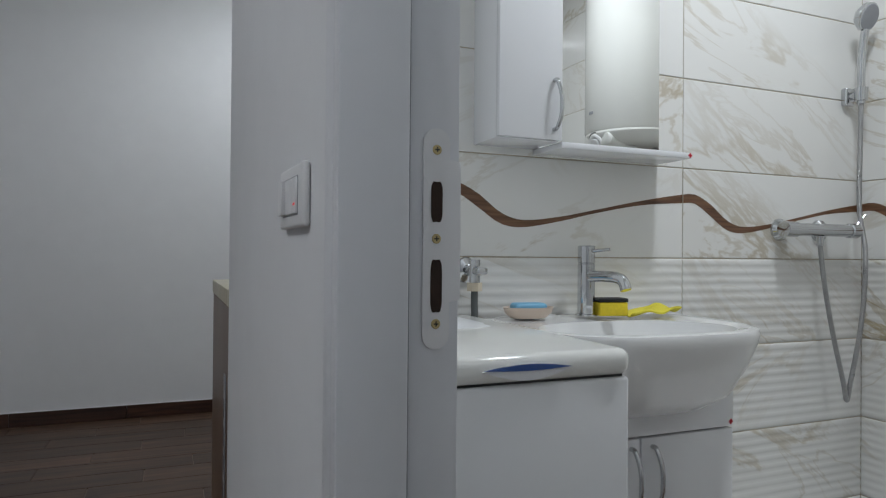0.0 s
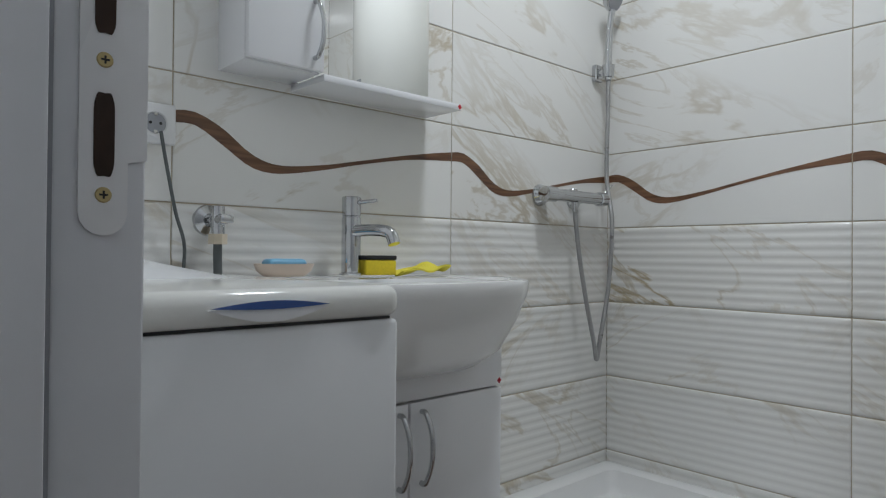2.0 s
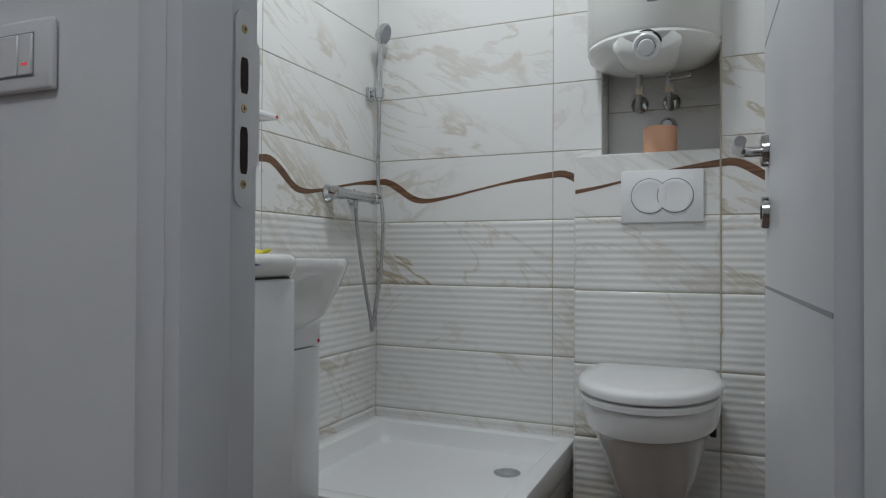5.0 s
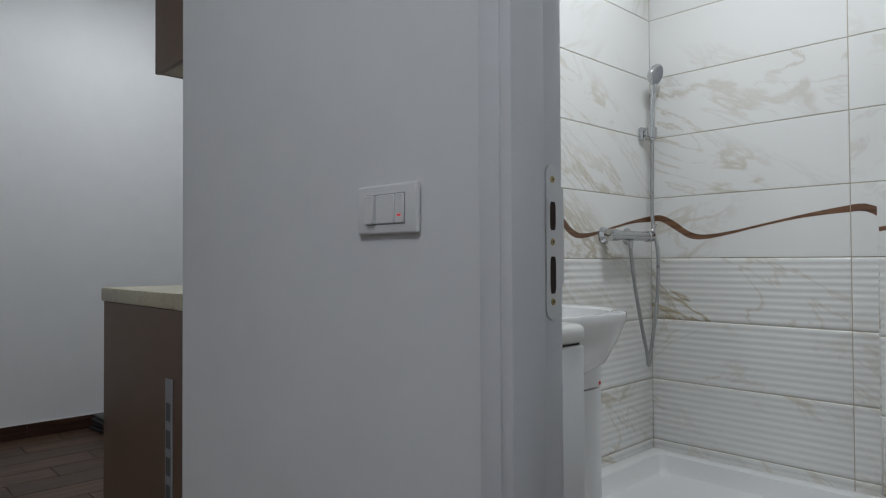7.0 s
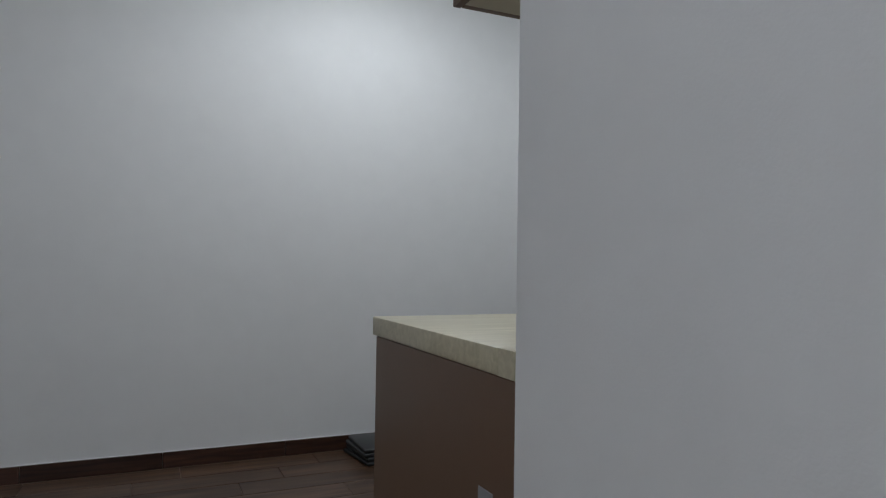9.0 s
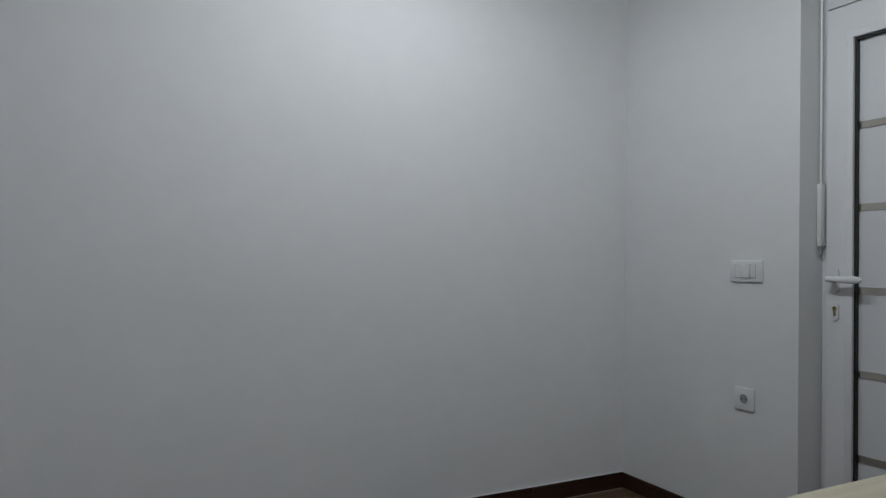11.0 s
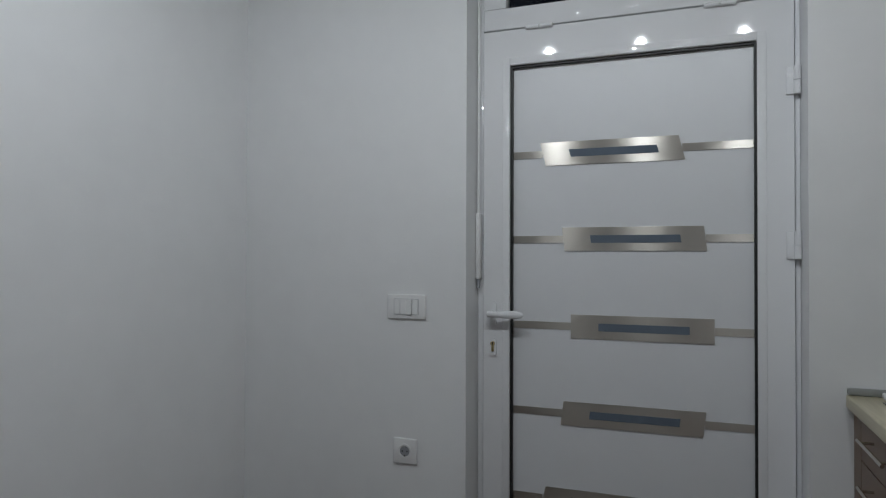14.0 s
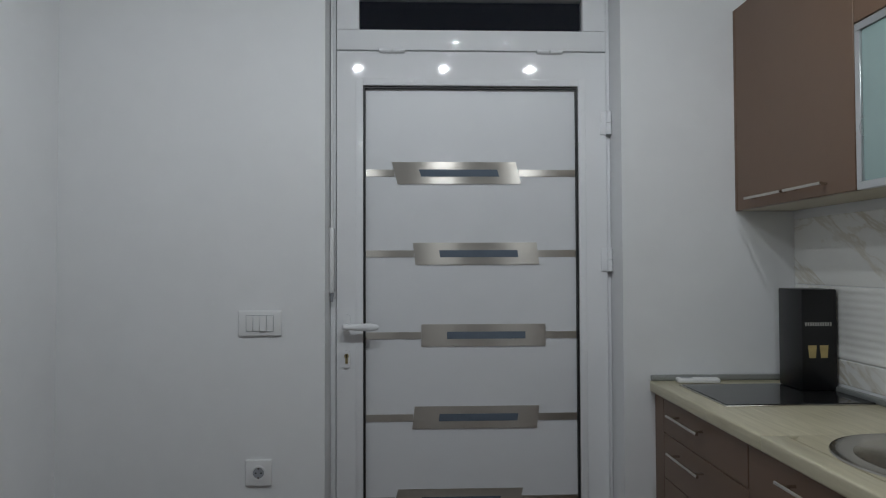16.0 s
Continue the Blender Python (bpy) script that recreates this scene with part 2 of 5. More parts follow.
M_TAG = mat("paper tag", (0.6, 0.52, 0.4), 0.8, grain=0.1, scale=60)
M_CORD = mat("cream cord", (0.62, 0.56, 0.42), 0.8, grain=0.1, scale=200)
M_REDGLOW = glow("red indicator", (0.9, 0.06, 0.07), 0.45)
M_LAMP = glow("lamp glass", (1.0, 0.96, 0.9), 6.0)


# ---------- mesh helpers ----------
def bx(bm, x0, y0, z0, x1, y1, z1, bevel=0.0, seg=2):
    """A box, with rounded edges where bevel is given."""
    r = bmesh.ops.create_cube(bm, size=1, matrix=Matrix.LocRotScale(((x0 + x1) / 2, (y0 + y1) / 2, (z0 + z1) / 2), None, (abs(x1 - x0), abs(y1 - y0), abs(z1 - z0))))
    if bevel:
        es = {e for v in r["verts"] for e in v.link_edges}
        bmesh.ops.bevel(bm, geom=list(es), offset=bevel, segments=seg, affect="EDGES", profile=0.5)
    return bm


def cyl(bm, a, b, r, r2=None, seg=24):
    a, b = Vector(a), Vector(b)
    d = b - a
    bmesh.ops.create_cone(bm, cap_ends=True, segments=seg, radius1=r, radius2=r if r2 is None else r2, depth=d.length,
                          matrix=Matrix.Translation((a + b) / 2) @ d.to_track_quat("Z", "Y").to_matrix().to_4x4())
    return bm


def lathe(bm, centre, profile, axis="z", seg=32):
    """A turned shape from (radius, height) pairs."""
    rings = []
    for r, h in profile:
        ring = []
        for k in range(seg):
            a = 2 * math.pi * k / seg
            u, v = r * math.cos(a), r * math.sin(a)
            co = {"z": (u, v, h), "x": (h, u, v), "y": (v, h, u)}[axis]
            ring.append(bm.verts.new(Vector(centre) + Vector(co)))
        rings.append(ring)
    return bridge(bm, rings)


def bridge(bm, rings, caps=True):
    n = len(rings[0])
    for p, q in zip(rings, rings[1:]):
        for k in range(n):
            bm.faces.new((p[k], p[(k + 1) % n], q[(k + 1) % n], q[k]))
    if caps:
        bm.faces.new(rings[0][::-1])
        bm.faces.new(rings[-1])
    return bm


def tube(bm, pts, r, seg=10, steps=6):
    """A round tube through smooth points."""
    P = [Vector(p) for p in pts]
    line = []
    for i in range(len(P) - 1):
        p0, p1, p2, p3 = P[max(i - 1, 0)], P[i], P[i + 1], P[min(i + 2, len(P) - 1)]
        for s in range(steps):
            t = s / steps
            line.append(0.5 * (2 * p1 + (p2 - p0) * t + (2 * p0 - 5 * p1 + 4 * p2 - p3) * t * t + (3 * p1 - p0 - 3 * p2 + p3) * t ** 3))
    line.append(P[-1])
    rings, side = [], None
    for i, c in enumerate(line):
        d = (line[min(i + 1, len(line) - 1)] - line[max(i - 1, 0)]).normalized()
        if side is None:
            side = d.orthogonal().normalized()
        side = (side - d * side.dot(d)).normalized()
        up = d.cross(side)
        rings.append([bm.verts.new(c + r * (math.cos(2 * math.pi * k / seg) * side + math.sin(2 * math.pi * k / seg) * up)) for k in range(seg)])
    return bridge(bm, rings)


def prism(bm, outline, lift):
    """A plate: outline of points pushed by the vector lift."""
    a = [bm.verts.new(p) for p in outline]
    b = [bm.verts.new(Vector(p) + Vector(lift)) for p in outline]
    return bridge(bm, [a, b])


def to_mesh(name, bm, material):
    bmesh.ops.recalc_face_normals(bm, faces=bm.faces)
    for f in bm.faces:
        f.smooth = True
    for e in bm.edges:
        if len(e.link_faces) == 2 and e.calc_face_angle(0) > radians(38):
            e.smooth = False
    me = bpy.data.meshes.new(name)
    bm.to_mesh(me)
    bm.free()
    me.materials.append(material)
    return me


def part(name, bm, material, parent=None, label=""):
    ob = new(name, to_mesh(name, bm, material))
    if parent is not None:
        ob.parent = parent
        if parent.type == "EMPTY":
            ob.matrix_parent_inverse = Matrix.Translation(parent.location).inverted()
    return tagged(ob, label)


def thing(name, x, y, z, label, category, group=""):
    ob = new(name)
    ob.location = (x, y, z)
    ob.empty_display_size = 0.05
    return tagged(ob, label, category, group)


def solo(name, bm, material, label, category, group=""):
    return tagged(part(name, bm, material), label, category, group)


def setting(name, bm, material, label="", category=""):
    return tagged(part(name, bm, material), label, category, "", "structure")


B = bmesh.new


# ---------- the large structure ----------
XW, YA, XB, XBOX = 0.0, 0.681, 1.918, 1.807      # hall face of door wall, sink wall, shower wall, cistern box
YK, XE, YF = 0.86, 1.985, 3.59                    # kitchen back wall, entrance wall, far wall
XEND, YEND = -0.032, 0.815                         # end of the door wall, which runs slightly out of square
JL, JR, DOORTOP = -0.185, -0.745, 2.03            # bathroom door lining
ER, EL, ETOP = 1.516, 2.623, 2.50                 # entrance recess
FY, FZ = 3.25, 2.458
YR = -0.98                                        # bathroom wall behind the open door
T9 = 0.0012

bm = B()
prism(bm, [(0.11, JL + 0.02, 0), (XW, JL + 0.02, 0), (XEND, YEND, 0), (0.11, YEND, 0)], (0, 0, CEIL))
bx(bm, XW, YEND + 0.0005, 0, 0.11, YK, CEIL)
bx(bm, XW, YR - 0.12, 0, 0.11, JR - 0.02, CEIL)
bx(bm, XW, JR - 0.02, DOORTOP + 0.02, 0.11, JL + 0.02, CEIL)
wall_bath_door = setting("wall_bath_door", bm, M_PAINT, "smooth white painted partition wall with the bathroom doorway", "wall")
bm = B()
bx(bm, 0.11, YA + 0.010, 0, XE, YK, CEIL)
wall_partition = setting("wall_partition", bm, M_PAINT, "white partition wall between bathroom and kitchen", "wall")
bm = B()
bx(bm, XB + T9, -0.246, 0, 2.25, YK - 0.001, CEIL)
bx(bm, XB + T9, -0.644, 0, 2.25, -0.246, 1.204)
bx(bm, XB + T9, -0.644, 2.25, 2.25, -0.246, CEIL)
bx(bm, XB + T9, YR - 0.12, 0, 2.25, -0.644, CEIL)
bx(bm, 2.0612, -0.644, 1.204, 2.25, -0.246, 2.25)
wall_shower = setting("wall_shower", bm, M_GROUT, "bathroom wall with a recess for the water heater", "wall")
bm = B()
bx(bm, XBOX + T9, -0.644, 0, XB + T9 - 0.001, -0.172 - T9, 1.204 - T9)
bx(bm, XBOX + T9, YR, 0, XB + T9 - 0.001, -0.6441, BATH_CEIL)
wall_cistern = setting("wall_cistern", bm, M_GROUT, "tiled cistern casing behind the toilet", "wall")
bm = B()
bx(bm, 0.111, YR - 0.12, 0, XBOX, YR - T9, CEIL)
wall_bath_side = setting("wall_bath_side", bm, M_GROUT, "tiled bathroom side wall behind the door", "wall")
bm = B()
bx(bm, 0.111, YA + 0.0012, 0, XB + T9, YA + 0.0095, BATH_CEIL)
wall_sink = setting("wall_sink", bm, M_GROUT, "bathroom wall tiled in veined white marble with a wavy walnut band", "wall")
bm = B()
bx(bm, XE, YK, 0, 2.25, ER, CEIL)
bx(bm, XE, EL, 0, 2.25, YF, CEIL)
bx(bm, XE, ER, ETOP, 2.25, EL, CEIL)
wall_entrance = setting("wall_entrance", bm, M_PAINT, "white painted wall with the entrance door recess", "wall")
bm = B()
bx(bm, -3.4, YF, 0, 2.25, YF + 0.2, CEIL)
wall_far = setting("wall_far", bm, M_PAINT, "bare white painted wall above a dark brown skirting", "wall")
bm = B()
bx(bm, -3.6, -2.2, 0, -3.4, YF + 0.2, CEIL)
wall_living = setting("wall_living", bm, M_PAINT, "plain white living room wall", "wall")
bm = B()
bx(bm, -3.4, -2.2, 0, 2.25, -2.0, CEIL)
bx(bm, 0.0, -2.0, 0, 0.11, YR - 0.121, CEIL)
wall_back = setting("wall_back", bm, M_PAINT, "plain white wall at the end of the hall", "wall")
bm = B()
bx(bm, -3.6, -2.2, CEIL, 2.25, YF + 0.2, CEIL + 0.15)
setting("ceiling", bm, M_CEIL, "plain white ceiling", "ceiling")
bm = B()
bx(bm, 0.111, YR, BATH_CEIL, XB + T9, YA, BATH_CEIL + 0.05)
setting("ceiling_bath", bm, M_CEIL, "plain white lowered bathroom ceiling", "ceiling")
bm = B()
bx(bm, -3.6, -2.2, -0.2, 2.25, YF + 0.2, -0.006)
floor = setting("floor", bm, M_FGROUT, "floor of dark brown wood-look plank tiles with thin light joints", "floor")
# Unseen floor, coloured dark so that less light bounces up the tiles.
bm = B()
bx(bm, 0.11, YR, -0.0055, XB, YA, 0.004)
setting("floor_bath", bm, M_BATHFLOOR, "unseen bathroom floor, dark brown to cut bounce light", "floor")

# bathroom door frame: lining, rebate and casing on both jambs and above
frame_bath = tagged(new("door_frame_bath"), "white bathroom door frame with rebated lining and flat casing", "door frame", "", "structure")
for side, y0, out in (("left", JL, 1), ("right", JR, -1)):
    bm = B()
    bx(bm, -0.018, y0, 0, 0.051, y0 + out * 0.02, DOORTOP + 0.02, 0.002)
    part("lining", bm, M_FRAME, frame_bath)
    bm = B()
    bx(bm, 0.055, y0 + out * 0.014, 0, 0.108, y0 + out * 0.034, DOORTOP + 0.02, 0.002)
    part("rebate", bm, M_FRAME, frame_bath)
    bm = B()
    bx(bm, 0.0505, y0 + out * 0.012, 0, 0.0555, y0 + out * 0.02, DOORTOP)
    part("rubber_seal", bm, M_GREY, frame_bath, "grey rubber door seal")
    bm = B()
    bx(bm, -0.0175, y0 + out * 0.0205, 0, -0.001, y0 + out * 0.058, DOORTOP + 0.07, 0.003)
    part("casing", bm, M_FRAME, frame_bath)
bm = B()
bx(bm, -0.0175, JR - 0.058, DOORTOP + 0.021, -0.001, JL + 0.058, DOORTOP + 0.08, 0.003)
part("casing", bm, M_FRAME, frame_bath)
bm = B()
bx(bm, -0.016, JR, DOORTOP, 0.108, JL, DOORTOP + 0.02, 0.002)
part("lining", bm, M_FRAME, frame_bath)

# lock strike plate on the left rebate, facing the opening
yp = JL + 0.014
strike = part("strike_plate", prism(B(), [(0.083 + dx, yp - 0.0027, 1.01 + dz) for dx, dz in
              [(0.014 * math.cos(a), 0.094 + 0.014 * math.sin(a)) for a in np.linspace(0, math.pi, 9)] +
              [(-0.014 + 0.0, -0.094)] + [(0.014 * math.cos(a), -0.094 + 0.014 * math.sin(a)) for a in np.linspace(math.pi, 2 * math.pi, 9)][1:] +
              [(0.014, -0.062), (0.0255, -0.060), (0.0255, 0.076), (0.014, 0.078)]], (0, 0.0025, 0)), M_PLASTIC, frame_bath, "white lacquered steel strike plate with two openings")
for z0, z1 in ((1.026, 1.066), (0.938, 0.990)):
    bm = B()
    prism(bm, [(0.083 + 0.006 * math.copysign(abs(math.cos(a)) ** 0.6, math.cos(a)), yp - 0.0034, (z0 + z1) / 2 + (z1 - z0) / 2 * math.copysign(abs(math.sin(a)) ** 0.35, math.sin(a)) + 0.0006 * math.sin(7 * a)) for a in np.linspace(0, 2 * math.pi, 29)[:-1]], (0, 0.0008, 0))
    part("latch_hole", bm, M_HOLE, strike, "dark rough-cut latch hole")
for z in (0.927, 1.010, 1.097):
    bm = B()
    cyl(bm, (0.083, yp - 0.0036, z), (0.083, yp - 0.0026, z), 0.0042, 0.005, 14)
    screw = part("screw", bm, M_BRASS, strike, "brass screw")
    bm = B()
    bx(bm, 0.0805, yp - 0.0039, z - 0.0006, 0.0855, yp - 0.0035, z + 0.0006)
    bx(bm, 0.0824, yp - 0.00392, z - 0.0025, 0.0836, yp - 0.0035, z + 0.0025)
    part("screw_slot", bm, M_BLACK, strike, "dark cross slot")

# bathroom door, open inwards, hinged on the right jamb
leaf = thing("door_bath", 0.13, JR - 0.012, 0, "white flush bathroom door standing open, with satin nickel handle", "door")
leaf_m = pose(0.13, JR - 0.012, 0, 0, 0, 1.9)


def on_leaf(ob):
    ob.data.transform(leaf_m)
    return ob


bm = B()
bx(bm, 0.0, -0.02, 0.01, 0.60, 0.02, 2.0, 0.003)
on_leaf(part("leaf", bm, M_FRAME, leaf))
# Grooves are not cut: grey strips carry their shade.
for z in (0.40, 0.80, 1.20, 1.60):
    bm = B()
    bx(bm, 0.002, 0.0195, z, 0.598, 0.0203, z + 0.005)
    on_leaf(part("groove", bm, M_GREY, leaf, "narrow grey strip for a groove's shade"))
for z, r in ((1.02, 0.026), (0.922, 0.026)):
    bm = B()
    cyl(bm, (0.545, 0.0203, z), (0.545, 0.030, z), r, r * 0.96, 28)
    on_leaf(part("rosette", bm, M_NICKEL, leaf, "round satin nickel rosette"))
bm = B()
tube(bm, [(0.545, 0.028, 1.02), (0.545, 0.052, 1.02), (0.538, 0.062, 1.02), (0.515, 0.066, 1.02), (0.47, 0.066, 1.02), (0.435, 0.066, 1.02)], 0.0085, 14)
on_leaf(part("lever_handle", bm, M_NICKEL, leaf, "satin nickel lever handle"))
bm = B()
bx(bm, 0.5425, 0.0295, 0.911, 0.5475, 0.0312, 0.933, 0.0008, 1)
on_leaf(part("keyhole", bm, M_BLACK, leaf))

# black strip standing in for a shadow gap, and joining panel beside the doorway
bm = B()
bx(bm, -0.022, -0.902, 0, -0.0005, -0.896, CEIL)
setting("trim", bm, M_BLACK, "black strip in place of a shadowed wall joint", "joint")
bm = B()
bx(bm, -0.030, -1.9, 0, -0.0005, -0.903, CEIL, 0.004)
setting("wall_panel", bm, M_FRAME, "grey-white wall panel beside the bathroom door", "panel")

# skirting along the far wall and the entrance wall
skirting = tagged(new("baseboard"), "dark reddish-brown wood-look skirting tiles", "skirting", "", "structure")
for k in range(9):
    x0 = -3.39 + k * 0.6
    bm = B()
    bx(bm, x0 + 0.001, YF - 0.011, -0.004, min(x0 + 0.599, XE), YF, 0.074, 0.002, 1)
    part("skirting_tile", bm, M_SKIRT, skirting)
bm = B()
bx(bm, -3.39, YF - 0.008, 0.0742, XE - 0.002, YF - 0.0002, 0.0785, 0.0015, 1)
part("caulk_line", bm, M_PAINT, skirting, "thin white caulk line over the tiles")
for y0, y1 in ((EL + 0.0, 3.1), (3.102, YF - 0.012)):
    bm = B()
    bx(bm, XE - 0.011, y0, -0.004, XE, y1, 0.074, 0.002, 1)
    part("skirting_tile", bm, M_SKIRT, skirting)


# ---------- entrance door ----------
XF = 2.117                                        # face of the leaf
door_frame = tagged(new("door_frame_entrance"), "white aluminium entrance door frame with a transom bar", "door frame", "", "structure")
for y0, y1 in ((ER, 1.533), (2.600, EL)):
    bm = B()
    bx(bm, XF + 0.012, y0 + 0.0005, 0, XF + 0.07, y1 - 0.0005, ETOP, 0.003)
    part("jamb", bm, M_GLOSS, door_frame)
bm = B()
bx(bm, XF + 0.014, 1.5335, ETOP - 0.03, XF + 0.07, 2.5995, ETOP - 0.0005, 0.003)
part("head", bm, M_GLOSS, door_frame)

entrance = thing("entrance_door", XF, 2.065, 0, "closed white entrance door with five rows of steel inlays and grey glass slots", "door")
LY0, LY1, LZ = 1.535, 2.597, 2.181
PY0, PY1, PZ = 1.646, 2.494, 2.046
bm = B()
rings = []
for x, y0, z0, y1, z1 in ((XF + 0.06, LY0, 0.01, LY1, LZ), (XF + 0.0015, LY0, 0.01, LY1, LZ), (XF, LY0 + 0.0015, 0.0115, LY1 - 0.0015, LZ - 0.0015), (XF, PY0, 0.12, PY1, PZ), (XF + 0.06, PY0, 0.12, PY1, PZ), (XF + 0.06, LY0, 0.01, LY1, LZ)):
    rings.append([bm.verts.new((x, y, z)) for y, z in ((y0, z0), (y1, z0), (y1, z1), (y0, z1))])
bridge(bm, rings, False)
bmesh.ops.remove_doubles(bm, verts=bm.verts, dist=0.0001)
part("leaf_frame", bm, M_GLOSS, entrance)
bm = B()
for a in ((PY0, 0.12, PY0 + 0.008, PZ), (PY1 - 0.008, 0.12, PY1, PZ), (PY0 + 0.008, PZ - 0.008, PY1 - 0.008, PZ), (PY0 + 0.008, 0.12, PY1 - 0.008, 0.128)):
    bx(bm, XF + 0.010, a[0], a[1], XF + 0.030, a[2], a[3])
part("gasket", bm, M_BLACK, entrance, "black rubber gasket")
bm = B()
bx(bm, XF + 0.028, PY0 + 0.008, 0.128, XF + 0.05, PY1 - 0.008, PZ - 0.008)
part("panel", bm, M_FRAME, entrance, "smooth white door panel")
XP = XF + 0.0278
PLW, PLH = 0.49, 0.087
for z, yl, skew in ((1.705, 2.372, 0.022), (1.386, 2.296, 0.010), (1.065, 2.268, 0.0), (0.744, 2.300, -0.010), (0.423, 2.372, -0.022)):
    yr = yl - PLW
    up, dn = z + PLH / 2, z - PLH / 2
    s = skew / 2
    plate = part("steel_plate", prism(B(), [(XP, yl + s, up), (XP, yr + s, up), (XP, yr - s, dn), (XP, yl - s, dn)], (-0.004, 0, 0)), M_PLATE, entrance, "brushed steel inlay plate")
    g0, g1 = yl - 0.10, yl - 0.41
    part("glass_slot", prism(B(), [(XP - 0.0041, g0 + s * 0.4, z + 0.014), (XP - 0.0041, g1 + s * 0.4, z + 0.014), (XP - 0.0041, g1 - s * 0.4, z - 0.014), (XP - 0.0041, g0 - s * 0.4, z - 0.014)], (-0.0012, 0, 0)), M_SLOT, plate, "narrow blue-grey glass slot")
    for a, b in ((PY1 - 0.009, yl + 0.001), (yr - 0.001, PY0 + 0.009)):
        bm = B()
        bx(bm, XP - 0.003, b, z - 0.0135, XP, a, z + 0.0135)
        part("steel_strip", bm, M_PLATE, entrance, "thin brushed steel strip")
for y0, z0, y1, z1 in ((PY0 - 0.028, 0.10, PY0 - 0.0006, PZ + 0.028), (PY1 + 0.0006, 0.10, PY1 + 0.028, PZ + 0.028), (PY0, PZ + 0.0006, PY1, PZ + 0.028)):
    bm = B()
    bx(bm, XF - 0.0028, y0, z0, XF + 0.004, y1, z1, 0.0012, 2)
    part("glazing_bead", bm, M_GLOSS, entrance, "narrow white glazing bead")


def stadium(y, z0, z1, r, x, n=10):
    """An upright strip with round ends."""
    top = [(x, y + r * math.cos(math.pi * k / n), z1 - r + r * math.sin(math.pi * k / n)) for k in range(n + 1)]
    return top + [(x, y - r * math.cos(math.pi * k / n), z0 + r - r * math.sin(math.pi * k / n)) for k in range(n + 1)]


HY = 2.557
rose = part("handle_rose", prism(B(), stadium(HY, 1.055, 1.152, 0.0135, XF), (-0.011, 0, 0)), M_GLOSS, entrance, "white oblong handle rose")
bm = B()
rings = []
for dx, dy, dz, ry, rz in ((-0.008, 0, 0, 0.013, 0.013), (-0.034, 0, 0, 0.011, 0.012), (-0.046, -0.004, 0, 0.013, 0.014)):
    rings.append([bm.verts.new((XF + dx, HY + dy + ry * math.cos(2 * math.pi * k / 16), 1.106 + dz + rz * math.sin(2 * math.pi * k / 16))) for k in range(16)])
bridge(bm, rings)
part("handle_neck", bm, M_GLOSS, entrance)
bm = B()
rings = []
for dy, rx, rz in ((0.014, 0.003, 0.005), (0.008, 0.009, 0.012), (-0.02, 0.010, 0.011), (-0.06, 0.011, 0.014), (-0.095, 0.010, 0.0155), (-0.118, 0.007, 0.011), (-0.127, 0.002, 0.003)):
    rings.append([bm.verts.new((XF - 0.050 + rx * math.cos(2 * math.pi * k / 18), HY + dy, 1.106 - 0.03 * dy * dy + rz * math.sin(2 * math.pi * k / 18))) for k in range(18)])
bridge(bm, rings)
part("lever_handle", bm, M_GLOSS, entrance, "white swelling lever handle")
keyplate = part("key_escutcheon", prism(B(), stadium(HY, 0.945, 1.012, 0.0135, XF), (-0.008, 0, 0)), M_GLOSS, entrance, "white oblong key escutcheon")
bm = B()
cyl(bm, (XF - 0.0125, HY, 0.992), (XF - 0.0075, HY, 0.992), 0.0085, None, 20)
bx(bm, XF - 0.0122, HY - 0.005, 0.962, XF - 0.0075, HY + 0.005, 0.986, 0.002)
part("lock_cylinder", bm, M_BRASS, keyplate, "dull brass lock cylinder")
bm = B()
bx(bm, XF - 0.0131, HY - 0.0016, 0.985, XF - 0.0124, HY + 0.0016, 0.999)
part("keyway", bm, M_BLACK, keyplate, "dark keyway")
for z in (1.90, 1.36, 0.25):
    bm = B()
    cyl(bm, (XF - 0.010, 1.528, z - 0.045), (XF - 0.010, 1.528, z - 0.001), 0.011, None, 16)
    cyl(bm, (XF - 0.010, 1.528, z + 0.001), (XF - 0.010, 1.528, z + 0.045), 0.011, None, 16)
    bx(bm, XF - 0.008, 1.522, z - 0.045, XF + 0.010, 1.560, z + 0.045, 0.002)
    part("hinge", bm, M_GLOSS, entrance, "white barrel hinge")

transom = tagged(new("window_1"), "white transom window above the entrance door, dark night outside", "window", "", "structure")
TZ0, TZ1 = 2.186, ETOP - 0.031
for a in ((LY0, TZ0, LY1, 2.267), (LY0, TZ1 - 0.07, LY1, TZ1), (LY0, 2.267, 1.625, TZ1 - 0.07), (2.51, 2.267, LY1, TZ1 - 0.07)):
    bm = B()
    bx(bm, XF, a[0], a[1] + 0.0003, XF + 0.06, a[2], a[3] - 0.0003, 0.003)
    part("window_frame", bm, M_GLOSS, transom)
bm = B()
bx(bm, XF + 0.028, 1.62, 2.262, XF + 0.034, 2.515, TZ1 - 0.066)
pane = part("pane", bm, M_PANE, transom, "clear glass pane, black night behind")
for y in (2.38, 1.76):
    bm = B()
    cyl(bm, (XF - 0.007, y - 0.05, 2.181), (XF - 0.007, y - 0.002, 2.181), 0.008, None, 14)
    cyl(bm, (XF - 0.007, y + 0.002, 2.181), (XF - 0.007, y + 0.05, 2.181), 0.008, None, 14)
    part("hinge", bm, M_GLOSS, transom, "white barrel hinge")
opener = thing("transom_opener", XF, 2.612, 1.23, "white rod opener for the transom beside the entrance door", "window opener")
bm = B()
